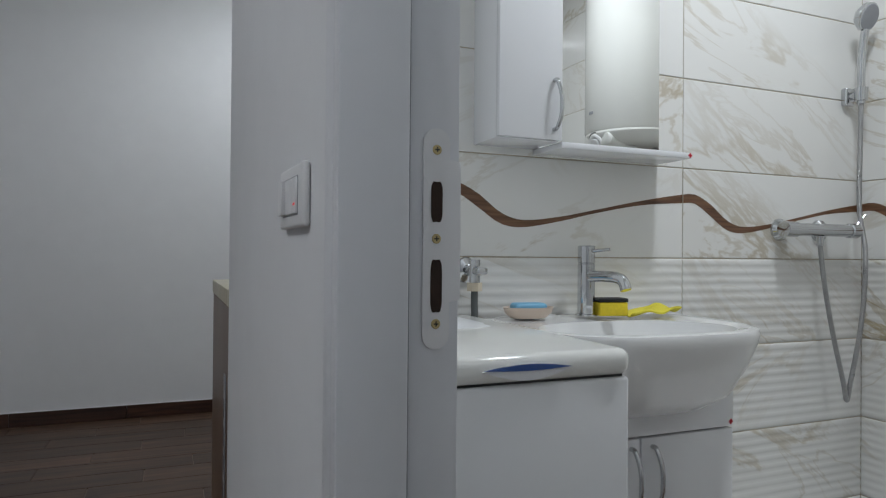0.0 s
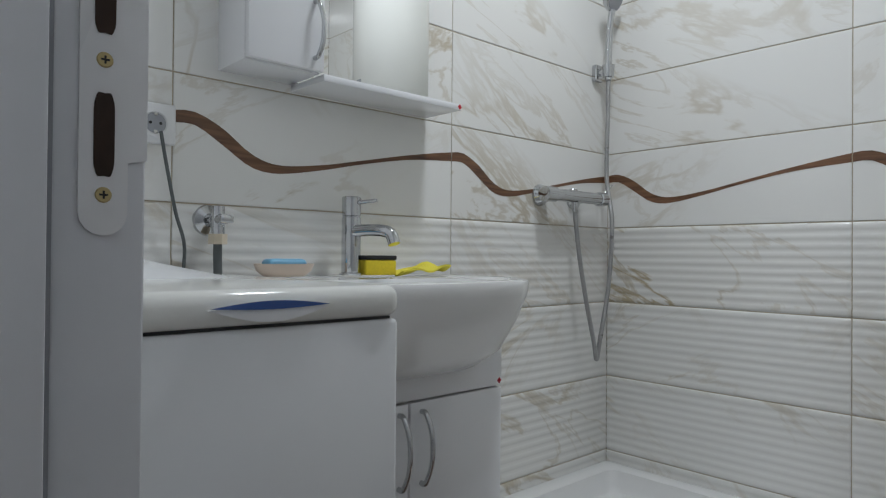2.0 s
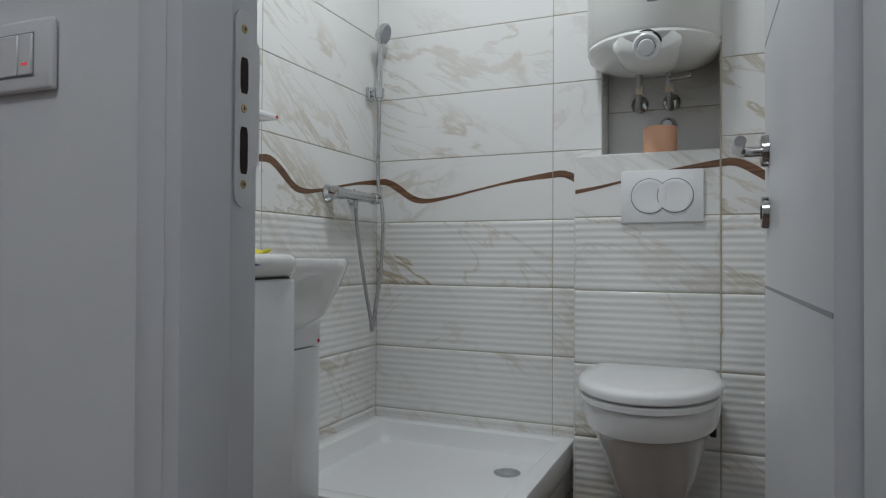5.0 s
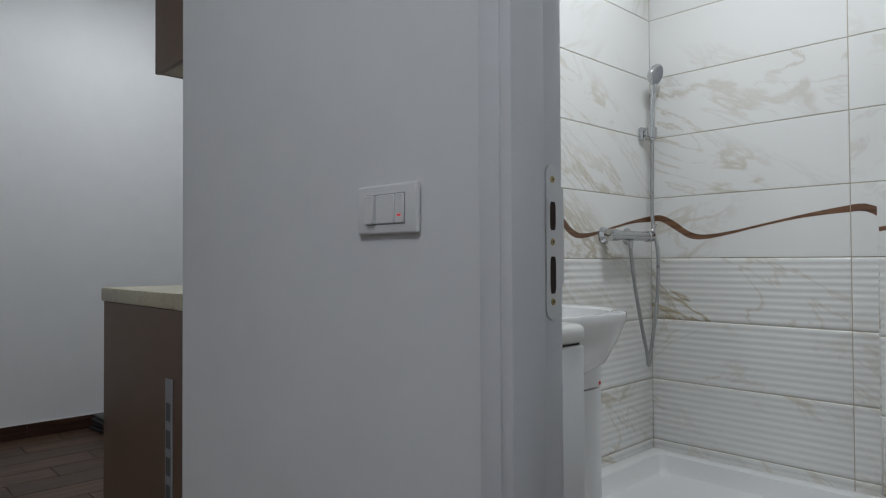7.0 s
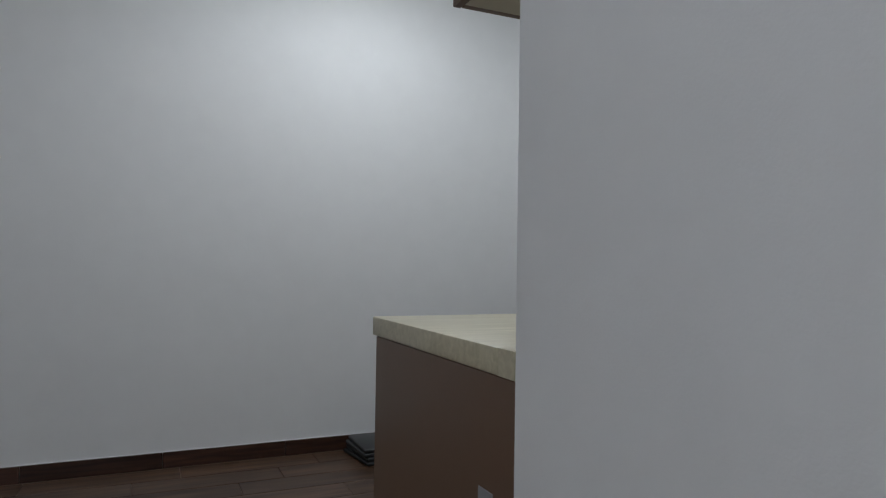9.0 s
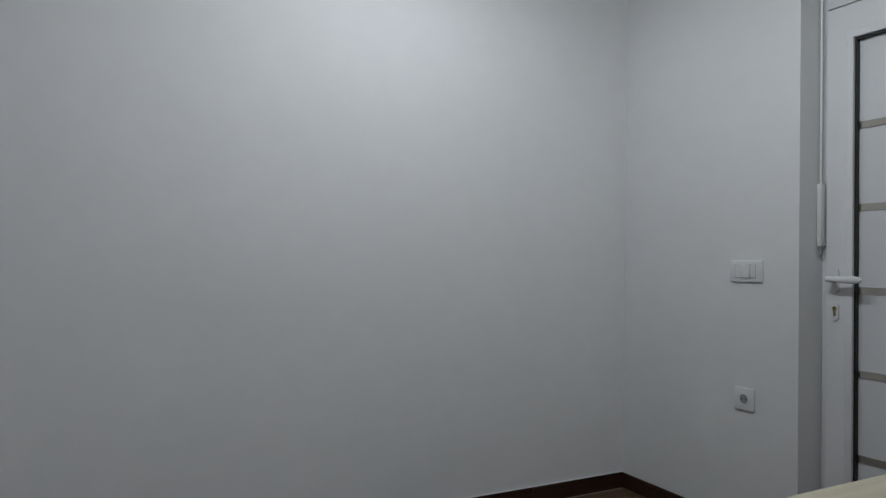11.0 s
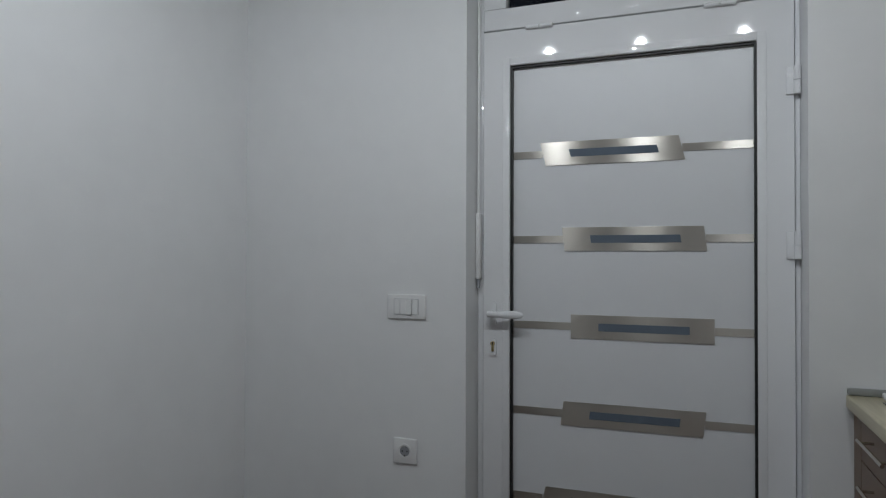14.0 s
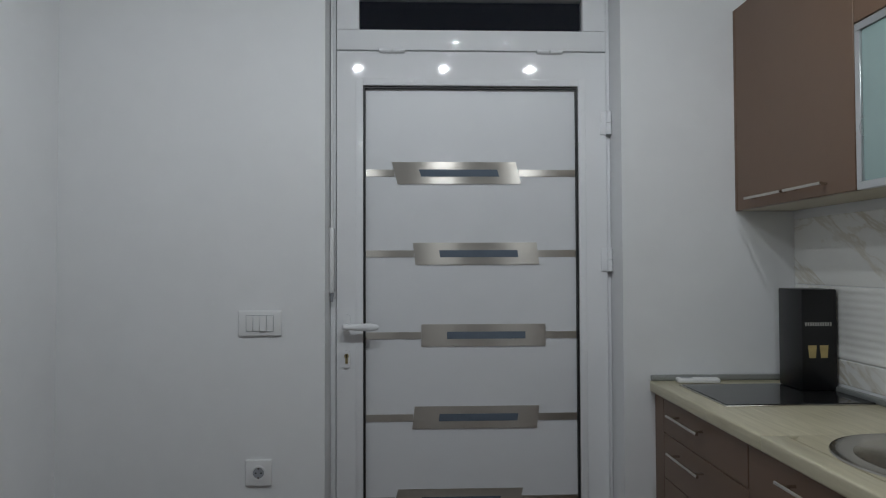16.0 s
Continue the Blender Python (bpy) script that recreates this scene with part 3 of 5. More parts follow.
cyl(bm, (XF - 0.012, 2.613, 1.48), (XF - 0.012, 2.613, 2.46), 0.005, None, 12)
part("rod", bm, M_PLASTIC, opener)
bm = B()
bx(bm, XF - 0.026, 2.604, 1.235, XF + 0.0118, 2.622, 1.487, 0.005)
part("crank_handle", bm, M_PLASTIC, opener)
bm = B()
cyl(bm, (XF - 0.012, 2.613, 1.20), (XF - 0.012, 2.613, 1.236), 0.005, 0.008, 12)
part("tip", bm, M_GREY, opener, "grey end cap")


# ---------- switches and sockets ----------
def modular_switch(name, origin, turn, keys, label, lamp=None, w=0.142, h=0.078, proud=(), half=0.0225):
    """A modular wall switch, built facing -x round the origin and turned."""
    m = pose(*origin, 0, 0, turn)
    ob = thing(name, *origin, label, "light switch")

    def put(p):
        p.data.transform(m)
        return p
    bm = B()
    bx(bm, -0.010, -w / 2, -h / 2, -0.0003, w / 2, h / 2, 0.0045, 3)
    put(part("cover_frame", bm, M_PLASTIC, ob))
    y = sum(keys) / 2
    for n, k in enumerate(keys):
        bm = B()
        bx(bm, -0.0125 - (0.005 if n in proud else 0), y - k + 0.0006, -half, -0.0095, y - 0.0006, half, 0.0012, 1)
        key = put(part("key", bm, M_PLASTIC, ob))
        if lamp == n:
            bm = B()
            bx(bm, -0.0132, y - k * 0.70, -0.012, -0.0124, y - k * 0.32, -0.009, 0.0003, 1)
            put(part("indicator_lamp", bm, M_REDGLOW, key, "glowing red indicator"))
        y -= k
    # Grey plate behind the keys paints the shade of their gaps.
    bm = B()
    bx(bm, -0.0106, -sum(keys) / 2 - 0.001, -half - 0.0015, -0.0098, sum(keys) / 2 + 0.001, half + 0.0015)
    put(part("shadow_gap", bm, M_GREY, ob, "grey plate for the shade round the keys"))
    return ob


modular_switch("light_switch", (-0.0078, 0.071, 1.065), 1.87, (0.022, 0.045, 0.022), "white modular light switch with a glowing red indicator", 2, proud=(0,))
modular_switch("light_switch", (XE, 2.857, 1.131), 0, (0.0245,) * 4, "white four-module light switch beside the entrance door", None, 0.157, 0.093, (2,), 0.0285)


def socket(name, m, label, size=0.083):
    ob = thing(name, *m.translation, label, "wall socket")
    bm = B()
    bx(bm, -0.010, -size / 2, -size / 2, -0.0003, size / 2, size / 2, 0.004, 3)
    pieces = [part("cover_frame", bm, M_PLASTIC, ob)]
    bm = B()
    lathe(bm, (0, 0, 0), [(0.027, -0.0095), (0.027, -0.0125), (0.0215, -0.0125), (0.0195, -0.0098)], "x", 32)
    pieces.append(part("rim", bm, M_PLASTIC, ob))
    # White well given a grey disc in place of its shade.
    bm = B()
    cyl(bm, (-0.0108, 0, 0), (-0.0098, 0, 0), 0.0195, None, 28)
    pieces.append(part("well", bm, M_GREY, ob, "socket well, coloured grey for its shade"))
    for y in (-0.0095, 0.0095):
        bm = B()
        cyl(bm, (-0.0116, y, 0), (-0.0105, y, 0), 0.003, None, 10)
        pieces.append(part("pin_hole", bm, M_BLACK, ob, "black pin hole"))
    for z in (-0.017, 0.017):
        bm = B()
        bx(bm, -0.0128, -0.003, z - 0.003, -0.0105, 0.003, z + 0.003)
        pieces.append(part("earth_clip", bm, M_CHROME, ob, "metal earth clip"))
    for p in pieces:
        p.data.transform(m)
    return ob


socket("wall_socket", pose(XE, 2.860, 0.590), "white square earthed socket on the entrance wall", 0.095)
bath_socket = socket("wall_socket", pose(0.398, YA, 1.137, 0, 0, 90), "white square socket above the washing machine", 0.078)
bm = B()
tube(bm, [(0.405, YA - 0.02, 1.12), (0.41, YA - 0.035, 1.06), (0.43, YA - 0.03, 0.97), (0.45, YA - 0.025, 0.90), (0.44, YA - 0.03, 0.80)], 0.0035, 8)
solo("power_cord", bm, M_DARKHOSE, "dark grey power cord hanging from the socket", "cord")


fuse = thing("fuse_box", XE, 3.0, 2.36, "white wall-mounted fuse box with a smoked dark cover", "fuse box")
bm = B()
bx(bm, XE - 0.022, 2.93, FZ, XE - 0.0004, FY, FZ + 0.19, 0.004)
part("case", bm, M_PLASTIC, fuse)
bm = B()
bx(bm, XE - 0.032, 2.955, FZ + 0.03, XE - 0.0224, FY - 0.012, FZ + 0.165, 0.006, 3)
part("cover", bm, M_TINT, fuse, "smoked dark cover")


# ---------- ceiling lamps ----------
bar = thing("spot_bar", 0.55, 2.12, CEIL, "white ceiling bar with three lit spot heads", "ceiling lamp")
bm = B()
bx(bm, 0.52, 1.44, CEIL - 0.03, 0.58, 2.79, CEIL - 0.0005, 0.004)
part("bar", bm, M_PLASTIC, bar)
for sx, sy in SPOTS:
    bm = B()
    lathe(bm, (sx, sy, 0), [(0.02, CEIL - 0.031), (0.045, CEIL - 0.05), (0.048, CEIL - 0.096), (0.043, CEIL - 0.096), (0.04, CEIL - 0.06)], "z", 28)
    head = part("spot_head", bm, M_PLASTIC, bar)
    bm = B()
    cyl(bm, (sx, sy, CEIL - 0.070), (sx, sy, CEIL - 0.062), 0.018, None, 24)
    part("lamp_glass", bm, M_LAMP, head, "glowing lamp glass")
# Assumed fittings, both unseen; the first one only houses the added hall fill.
for nm, x, y, z, r in (("fill_ceiling_lamp", -1.3, -0.5, CEIL, 0.18), ("bath_ceiling_lamp", 1.12, 0.0, BATH_CEIL, 0.14)):
    ob = thing(nm, x, y, z, "round white flush ceiling lamp, lit, out of view", "ceiling lamp")
    bm = B()
    lathe(bm, (x, y, z), [(r, -0.001), (r, -0.03), (r - 0.01, -0.035)], "z", 40)
    part("base", bm, M_PLASTIC, ob)
    bm = B()
    lathe(bm, (x, y, z), [(r - 0.012, -0.0352), (r - 0.02, -0.045), (r * 0.5, -0.052)], "z", 40)
    part("diffuser", bm, M_LAMP, ob, "glowing opal diffuser")


# ---------- kitchen ----------
CT, CTU, YC = 0.909, 0.869, 1.42
X0 = -0.034
worktop = thing("worktop", 1.0, 1.1, CTU, "cream travertine-look laminate worktop with a rounded front edge", "worktop")
bm = B()
sink_c, sink_r = (0.95, 1.12), 0.225
bx(bm, X0, YK + 0.001, CTU, 0.71, YC, CT, 0.003, 2)
bx(bm, X0 + 0.001, YEND + 0.001, CTU, -0.0005, YK + 0.004, CT - 0.0005)
bx(bm, 1.19, YK + 0.001, CTU, XE - 0.001, YC, CT, 0.006, 3)
bx(bm, 0.71, 1.352, CTU, 1.19, YC, CT, 0.006, 3)
bx(bm, 0.71, YK + 0.001, CTU, 1.19, 0.888, CT)
# infill round the bowl cut-out
sq, ci = [], []
for k in range(32):
    a = 2 * math.pi * (k + 0.5) / 32
    c, s = math.cos(a), math.sin(a)
    f = 0.24 / max(abs(c), abs(s))
    sq.append((sink_c[0] + f * c, sink_c[1] + max(-0.232, min(0.232, f * s))))
    ci.append((sink_c[0] + 0.205 * c, sink_c[1] + 0.205 * s))
rings = [[bm.verts.new((x, y, z)) for x, y in ring] for ring, z in ((sq, CTU), (sq, CT), (ci, CT), (ci, CTU))]
bridge(bm, rings, False)
part("board", bm, M_TOP, worktop)

cabinet_specs = [(-0.026, 0.30, "door"), (0.302, 0.69, "door"), (0.692, 1.292, "door"), (1.294, 1.90, "drawers")]
for n, (xa, xb, sort) in enumerate(cabinet_specs):
    lab = "cappuccino brown kitchen base unit with " + ("three drawers and bar handles" if sort == "drawers" else "a plain door and bar handle")
    cab = thing("base_cabinet", (xa + xb) / 2, 1.1, 0, lab, "cabinet", "kitchen base units")
    bm = B()
    bx(bm, xa, YK + 0.01, 0.10, xb, 1.38, 0.62 if n == 2 else CTU - 0.001)
    part("body", bm, M_BROWN if n == 0 else M_BEIGE, cab)
    if n == 0:
        bm = B()
        bx(bm, -0.0318, YEND + 0.001, 0.0, -0.0268, 1.399, CTU - 0.0008, 0.001, 1)
        part("side_panel", bm, M_BROWN, cab)
    bm = B()
    bx(bm, xa, YK + 0.05, 0.0, xb, 1.34, 0.0995)
    part("plinth", bm, M_BROWN, cab)
    fronts = [(0.102, 0.866)] if sort == "door" else [(0.102, 0.418), (0.421, 0.578), (0.581, 0.737), (0.740, 0.866)]
    for z0, z1 in fronts:
        bm = B()
        bx(bm, xa + 0.0015, 1.3805, z0, xb - 0.0015, 1.399, z1, 0.0015, 1)
        front = part("drawer_front" if sort == "drawers" else "door", bm, M_BROWN, cab)
        hz = z1 - 0.045
        h0, h1 = (1.545, 1.79) if sort == "drawers" else (xb - 0.44, xb - 0.19) if xb - xa > 0.5 else (xa + 0.05, xb - 0.05)
        bm = B()
        cyl(bm, (h0, 1.431, hz), (h1, 1.431, hz), 0.005, None, 12)
        for hx in (h0 + 0.03, h1 - 0.03):
            cyl(bm, (hx, 1.3985, hz), (hx, 1.431, hz), 0.004, None, 10)
        part("bar_handle", bm, M_STEEL, front, "brushed steel bar handle")
bm = B()
bx(bm, 1.9015, 1.34, 0.0, XE - 0.001, 1.399, CTU - 0.001)
solo("filler_panel", bm, M_BROWN, "narrow brown filler panel beside the entrance wall", "panel")
vent = thing("vent_strip", -0.036, 0.87, 0.0, "grey plastic vent strip with square holes on the end panel", "vent")
bm = B()
bx(bm, -0.0348, 0.872, 0.04, -0.0320, 0.914, 0.70, 0.0008, 1)
part("strip", bm, M_GREY, vent)
for k in range(9):
    z = 0.62 - k * 0.066
    bm = B()
    bx(bm, -0.0355, 0.880, z - 0.022, -0.0349, 0.907, z + 0.022)
    part("slot", bm, M_DARKHOSE, vent, "dark square slot")
for nm, a in (("upstand", (0.012, YK + 0.0015, XE - 0.021, YK + 0.021)), ("upstand", (XE - 0.020, YK + 0.0015, XE - 0.0012, 1.418))):
    bm = B()
    x0, y0, x1, y1 = a
    h = 0.022
    bx(bm, x0, y0, CT + 0.0004, x1, y1, CT + h, 0.006, 2)
    solo(nm, bm, M_UPSTAND, "grey upstand strip along the back of the worktop", "trim")

hob = thing("hob", 1.69, 1.10, CT, "black glass two-zone hob with a steel rim", "hob")
bm = B()
bx(bm, 1.52, 0.86, CT + 0.0004, 1.875, 1.352, CT + 0.004, 0.0015, 1)
part("rim", bm, M_STEEL, hob, "brushed steel rim")
bm = B()
bx(bm, 1.528, 0.868, CT + 0.003, 1.867, 1.344, CT + 0.0062, 0.001, 1)
plate = part("glass_plate", bm, M_BLACKGLASS, hob)
sink = thing("kitchen_sink", *sink_c, CT, "round stainless steel sink set in the worktop", "sink")
bm = B()
lathe(bm, (*sink_c, CT), [(0.035, -0.165), (0.14, -0.16), (0.165, -0.14), (0.175, -0.02), (0.185, 0.001), (0.205, 0.002), (0.222, 0.006), (0.232, 0.004), (0.234, 0.0004),
                          (0.19, -0.003), (0.18, -0.025), (0.17, -0.145), (0.14, -0.166), (0.036, -0.17)], "z", 48)
part("bowl", bm, M_STEEL, sink)
bm = B()
lathe(bm, (*sink_c, CT), [(0.034, -0.172), (0.034, -0.163), (0.02, -0.166)], "z", 24)
part("drain", bm, M_CHROME, sink, "chrome drain")

# wall units
UT = 2.30
upper_specs = [(0.052, 0.70, "plain", 1.518, 1.178), (0.702, 1.298, "glass", 1.54, 1.085), (1.30, 1.968, "plain", 1.54, 1.085)]
for xa, xb, sort, UZ, UY in upper_specs:
    lab = "brown wall unit with a plain door and long bar handles" if sort == "plain" else "wall unit with a frosted glass flap below a brown door"
    cab = thing("wall_cabinet", (xa + xb) / 2, 1.0, UZ, lab, "cabinet", "kitchen wall units")
    bm = B()
    bx(bm, xa, YK + 0.012, UZ, xb, UY - 0.019, UT, 0.001, 1)
    part("body", bm, M_BEIGE, cab, "beige board carcass")
    for sx in ((xa - 0.0165,) if xa < 0.1 else (xb + 0.0005,) if xb > 1.7 else ()):
        bm = B()
        bx(bm, sx, YK + 0.012, UZ, sx + 0.016, UY, UT, 0.001, 1)
        part("side_panel", bm, M_BROWN, cab, "cappuccino brown side panel")
    doors = [(UZ, UT, "wood")] if sort == "plain" else [(UZ, 1.995, "glass"), (1.998, UT, "wood")]
    for z0, z1, what in doors:
        bm = B()
        if what == "wood":
            bx(bm, xa + 0.001, UY - 0.0185, z0 + 0.001, xb - 0.001, UY, z1, 0.0015, 1)
            d = part("door", bm, M_BROWN, cab, "cappuccino brown door")
        else:
            bx(bm, xa + 0.001, UY - 0.0185, z0 + 0.001, xb - 0.001, UY, z0 + 0.022, 0.001, 1)
            bx(bm, xa + 0.001, UY - 0.0185, z1 - 0.022, xb - 0.001, UY, z1, 0.001, 1)
            bx(bm, xa + 0.001, UY - 0.0185, z0 + 0.0221, xa + 0.023, UY, z1 - 0.0221, 0.001, 1)
            bx(bm, xb - 0.023, UY - 0.0185, z0 + 0.0221, xb - 0.001, UY, z1 - 0.0221, 0.001, 1)
            d = part("door", bm, M_ALU, cab, "aluminium door frame")
            bm = B()
            bx(bm, xa + 0.024, UY - 0.012, z0 + 0.023, xb - 0.024, UY - 0.006, z1 - 0.023)
            part("glass_panel", bm, M_FROST, d, "frosted aqua glass")
        if z0 == UZ and what == "wood":
            for h0, h1 in ((xb - 0.345, xb - 0.115), (xb - 0.56, xb - 0.365)):
                bm = B()
                cyl(bm, (h0, UY + 0.030, z0 + 0.035), (h1, UY + 0.030, z0 + 0.035), 0.005, None, 12)
                for hx in (h0 + 0.02, h1 - 0.02):
                    cyl(bm, (hx, UY - 0.0005, z0 + 0.035), (hx, UY + 0.030, z0 + 0.035), 0.004, None, 10)
                part("bar_handle", bm, M_STEEL, d, "brushed steel bar handle")

# things on the worktop
carton = thing("gift_box", 1.79, 0.938, CT + 0.0066, "tall black carton box with two gold cups printed on it", "box")
bxm = pose(1.79, 0.938, CT + 0.0016, 0, 0, 0)
bm = B()
bx(bm, -0.072, -0.064, 0.006, 0.072, 0.056, 0.345, 0.004, 2)
part("carton", bm, M_BOX, carton).data.transform(bxm)
for y in (-0.018, 0.022):
    part("printed_cup", prism(B(), [(-0.0722, y + dy, 0.115 + dz) for dy, dz in ((-0.011, 0), (0.011, 0), (0.015, 0.042), (-0.015, 0.042))], (-0.0006, 0, 0)), M_GOLD, carton, "gold printed cup").data.transform(bxm)
bm = B()
for k in range(11):
    bx(bm, -0.0728, -0.045 + k * 0.0085, 0.222, -0.0722, -0.0392 + k * 0.0085, 0.234)
part("lettering", bm, M_PALE, carton, "row of small pale marks").data.transform(bxm)
remote = thing("remote_control", 1.93, 1.26, CT, "white remote control lying on the worktop", "remote control")
rm = pose(1.925, 1.262, CT + 0.0006, 0, 0, 86)
bm = B()
bx(bm, -0.075, -0.022, 0, 0.075, 0.022, 0.018, 0.006, 3)
part("case", bm, M_PLASTIC, remote).data.transform(rm)
bm = B()
bx(bm, 0.02, -0.014, 0.0178, 0.062, 0.014, 0.0186, 0.0003, 1)
part("display", bm, M_GREY, remote, "grey display").data.transform(rm)

# folded black bags by the far wall
pile = thing("folded_bags", 0.71, 3.4, 0, "small pile of folded black plastic bags on the floor", "bags")
for k in range(4):
    m = pose(0.72 + 0.008 * (k % 2), 3.40 - 0.006 * k, 0.001 + k * 0.022, 0, 0, 8 - 3 * k)
    bm = B()
    bx(bm, -0.19, -0.155, 0, 0.19, 0.155, 0.020, 0.008, 3)
    part("bag", bm, M_BAG, pile).data.transform(m)


# ---------- bathroom things ----------
wm = thing("washing_machine", 0.30, 0.36, 0, "white top-loading washing machine with a blue lid handle", "washing machine")
WX0, WX1, WY0, WY1 = 0.118, 0.502, 0.060, 0.655
bm = B()
bx(bm, WX0, WY0, 0.012, WX1, WY1, 0.8085, 0.006, 3)
part("cabinet", bm, M_ENAMEL, wm)
# Black slab fills the lid gap to stand for its shade.
bm = B()
bx(bm, WX0 + 0.009, WY0 + 0.007, 0.8087, WX1 - 0.009, WY1 - 0.006, 0.8122)
part("lid_gap_shade", bm, M_BLACK, wm, "black slab for the shade under the lid")
bm = B()
bx(bm, WX0 + 0.001, WY0 - 0.008, 0.8123, WX1 - 0.001, WY1 - 0.006, 0.853, 0.016, 5)
lid = part("lid", bm, M_CREAM, wm, "cream glossy lid with rounded front")
bm = B()
rings = []
for x, h in ((WX0 + 0.002, 1.0), (0.25, 1.0), (0.33, 0.72), (0.40, 0.32), (0.455, 0.02)):
    rings.append([bm.verts.new((x, y, 0.8505 + z * h)) for y, z in ((WY0 + 0.30, 0.0), (WY0 + 0.34, 0.018), (WY0 + 0.40, 0.036), (WY0 + 0.45, 0.041), (WY1 - 0.008, 0.041), (WY1 - 0.008, 0.0))])
bridge(bm, rings)
part("control_panel", bm, M_ENAMEL, wm, "raised white control panel")
hx0, hx1, hz = 0.243, 0.388, 0.832
bm = B()
def lens(w0, w1, zc, up, dn, y, n=14):
    pts = [(w0 + (w1 - w0) * k / n, y, zc + up * math.sin(math.pi * k / n)) for k in range(n + 1)]
    return pts + [(w0 + (w1 - w0) * k / n, y, zc - dn * math.sin(math.pi * k / n)) for k in range(n - 1, 0, -1)]
prism(bm, lens(hx0, hx1, hz, 0.005, 0.015, WY0 - 0.0072), (0, -0.006, 0))
grip = part("handle_recess", bm, M_GLOSS, lid, "glossy white handle recess")
bm = B()
prism(bm, lens(hx0 + 0.001, hx1 - 0.001, hz + 0.002, 0.0065, 0.003, WY0 - 0.0134), (0, -0.003, 0))
part("handle", bm, M_BLUE, lid, "dark blue translucent handle")

# wash basin unit
van = thing("vanity_unit", 0.775, 0.5, 0, "glossy white vanity unit with two doors and curved chrome handles", "cabinet")
VX0, VX1, VY = 0.516, 1.037, 0.366
bm = B()
bx(bm, VX0, VY + 0.018, 0.08, VX1, YA - 0.01, 0.70, 0.002)
part("body", bm, M_GLOSS, van)
bm = B()
bx(bm, VX0 + 0.02, VY + 0.06, 0.0, VX1 - 0.02, YA - 0.02, 0.0795)
part("plinth", bm, M_GLOSS, van)
bm = B()
bx(bm, VX0, VY, 0.609, VX1, VY + 0.0175, 0.79, 0.002)
apron = part("apron", bm, M_GLOSS, van)
def red_mark(x, y, z, parent):
    bm = B()
    for dx, dz in ((-0.0035, 0), (0.0035, 0), (0, 0.0035), (0, -0.0035), (0, 0)):
        cyl(bm, (x + dx, y + 0.0002, z + dz), (x + dx, y - 0.0006, z + dz), 0.0028, None, 10)
    return part("sticker", bm, M_RED, parent, "small red flower-shaped sticker")
red_mark(VX1 - 0.008, VY, 0.619, apron)
for xa, xb, hx in ((VX0, 0.774, 0.750), (0.777, VX1, 0.806)):
    bm = B()
    bx(bm, xa + 0.001, VY, 0.085, xb - 0.001, VY + 0.0175, 0.604, 0.002)
    d = part("door", bm, M_GLOSS, van)
    bm = B()
    tube(bm, [(hx, VY, 0.585), (hx, VY - 0.014, 0.582), (hx + 0.003, VY - 0.027, 0.55), (hx + 0.004, VY - 0.030, 0.515), (hx + 0.003, VY - 0.027, 0.48), (hx, VY - 0.014, 0.448), (hx, VY, 0.445)], 0.0055, 10)
    part("handle", bm, M_CHROME, d, "curved chrome handle")

def basin_ring(bm, grow, front, z, n=48, cy=0.0):
    """An outline straight at the back, bulging at the front."""
    pts = []
    w = 0.283 + grow
    for k in range(n):
        a = 2 * math.pi * k / n
        c, s = math.cos(a), math.sin(a)
        x = 0.790 + w * math.copysign(abs(c) ** 0.62, c)
        if s < 0:
            y = 0.47 - front * abs(s) ** 0.85
        else:
            y = 0.47 + (0.208 + min(0, grow)) * abs(s) ** 0.35
        pts.append(bm.verts.new((x, min(y, YA - 0.002), z)))
    return pts
wb = thing("wash_basin", 0.79, 0.48, 0.70, "white ceramic wash basin with a bulging front", "wash basin")
bm = B()
bridge(bm, [basin_ring(bm, -0.15, 0.06, 0.655), basin_ring(bm, -0.085, 0.155, 0.665), basin_ring(bm, -0.05, 0.205, 0.70), basin_ring(bm, -0.02, 0.235, 0.76),
            basin_ring(bm, 0.0, 0.255, 0.815), basin_ring(bm, 0.003, 0.258, 0.835), basin_ring(bm, 0.0, 0.255, 0.842), basin_ring(bm, -0.012, 0.243, 0.845),
            basin_ring(bm, -0.03, 0.225, 0.842)], False)
ring_out = [v for v in bm.verts][-48:]
inner = []
for scale_, z in ((1.0, 0.838), (0.93, 0.80), (0.75, 0.745), (0.4, 0.725), (0.1, 0.722)):
    inner.append([bm.verts.new((0.79 + scale_ * 0.235 * math.copysign(abs(math.cos(2 * math.pi * k / 48)) ** 0.8, math.cos(2 * math.pi * k / 48)), 0.395 + scale_ * 0.145 * math.sin(2 * math.pi * k / 48), z)) for k in range(48)])
bridge(bm, [ring_out] + inner, False)
bm.faces.new(inner[-1])
part("basin", bm, M_CERAMIC, wb)
bm = B()
lathe(bm, (0.79, 0.395, 0.722), [(0.022, 0.0005), (0.022, 0.004), (0.012, 0.003)], "z", 24)
part("drain", bm, M_CHROME, wb, "chrome drain")

tap = thing("basin_tap", 0.80, 0.605, 0.845, "chrome single-lever basin tap", "tap")
bm = B()
lathe(bm, (0.80, 0.605, 0.8455), [(0.027, 0.0), (0.027, 0.004), (0.0215, 0.006), (0.0215, 0.128), (0.020, 0.129), (0.020, 0.131), (0.0215, 0.132), (0.0215, 0.172), (0.019, 0.174)], "z", 28)
part("body", bm, M_CHROME, tap)
bm = B()
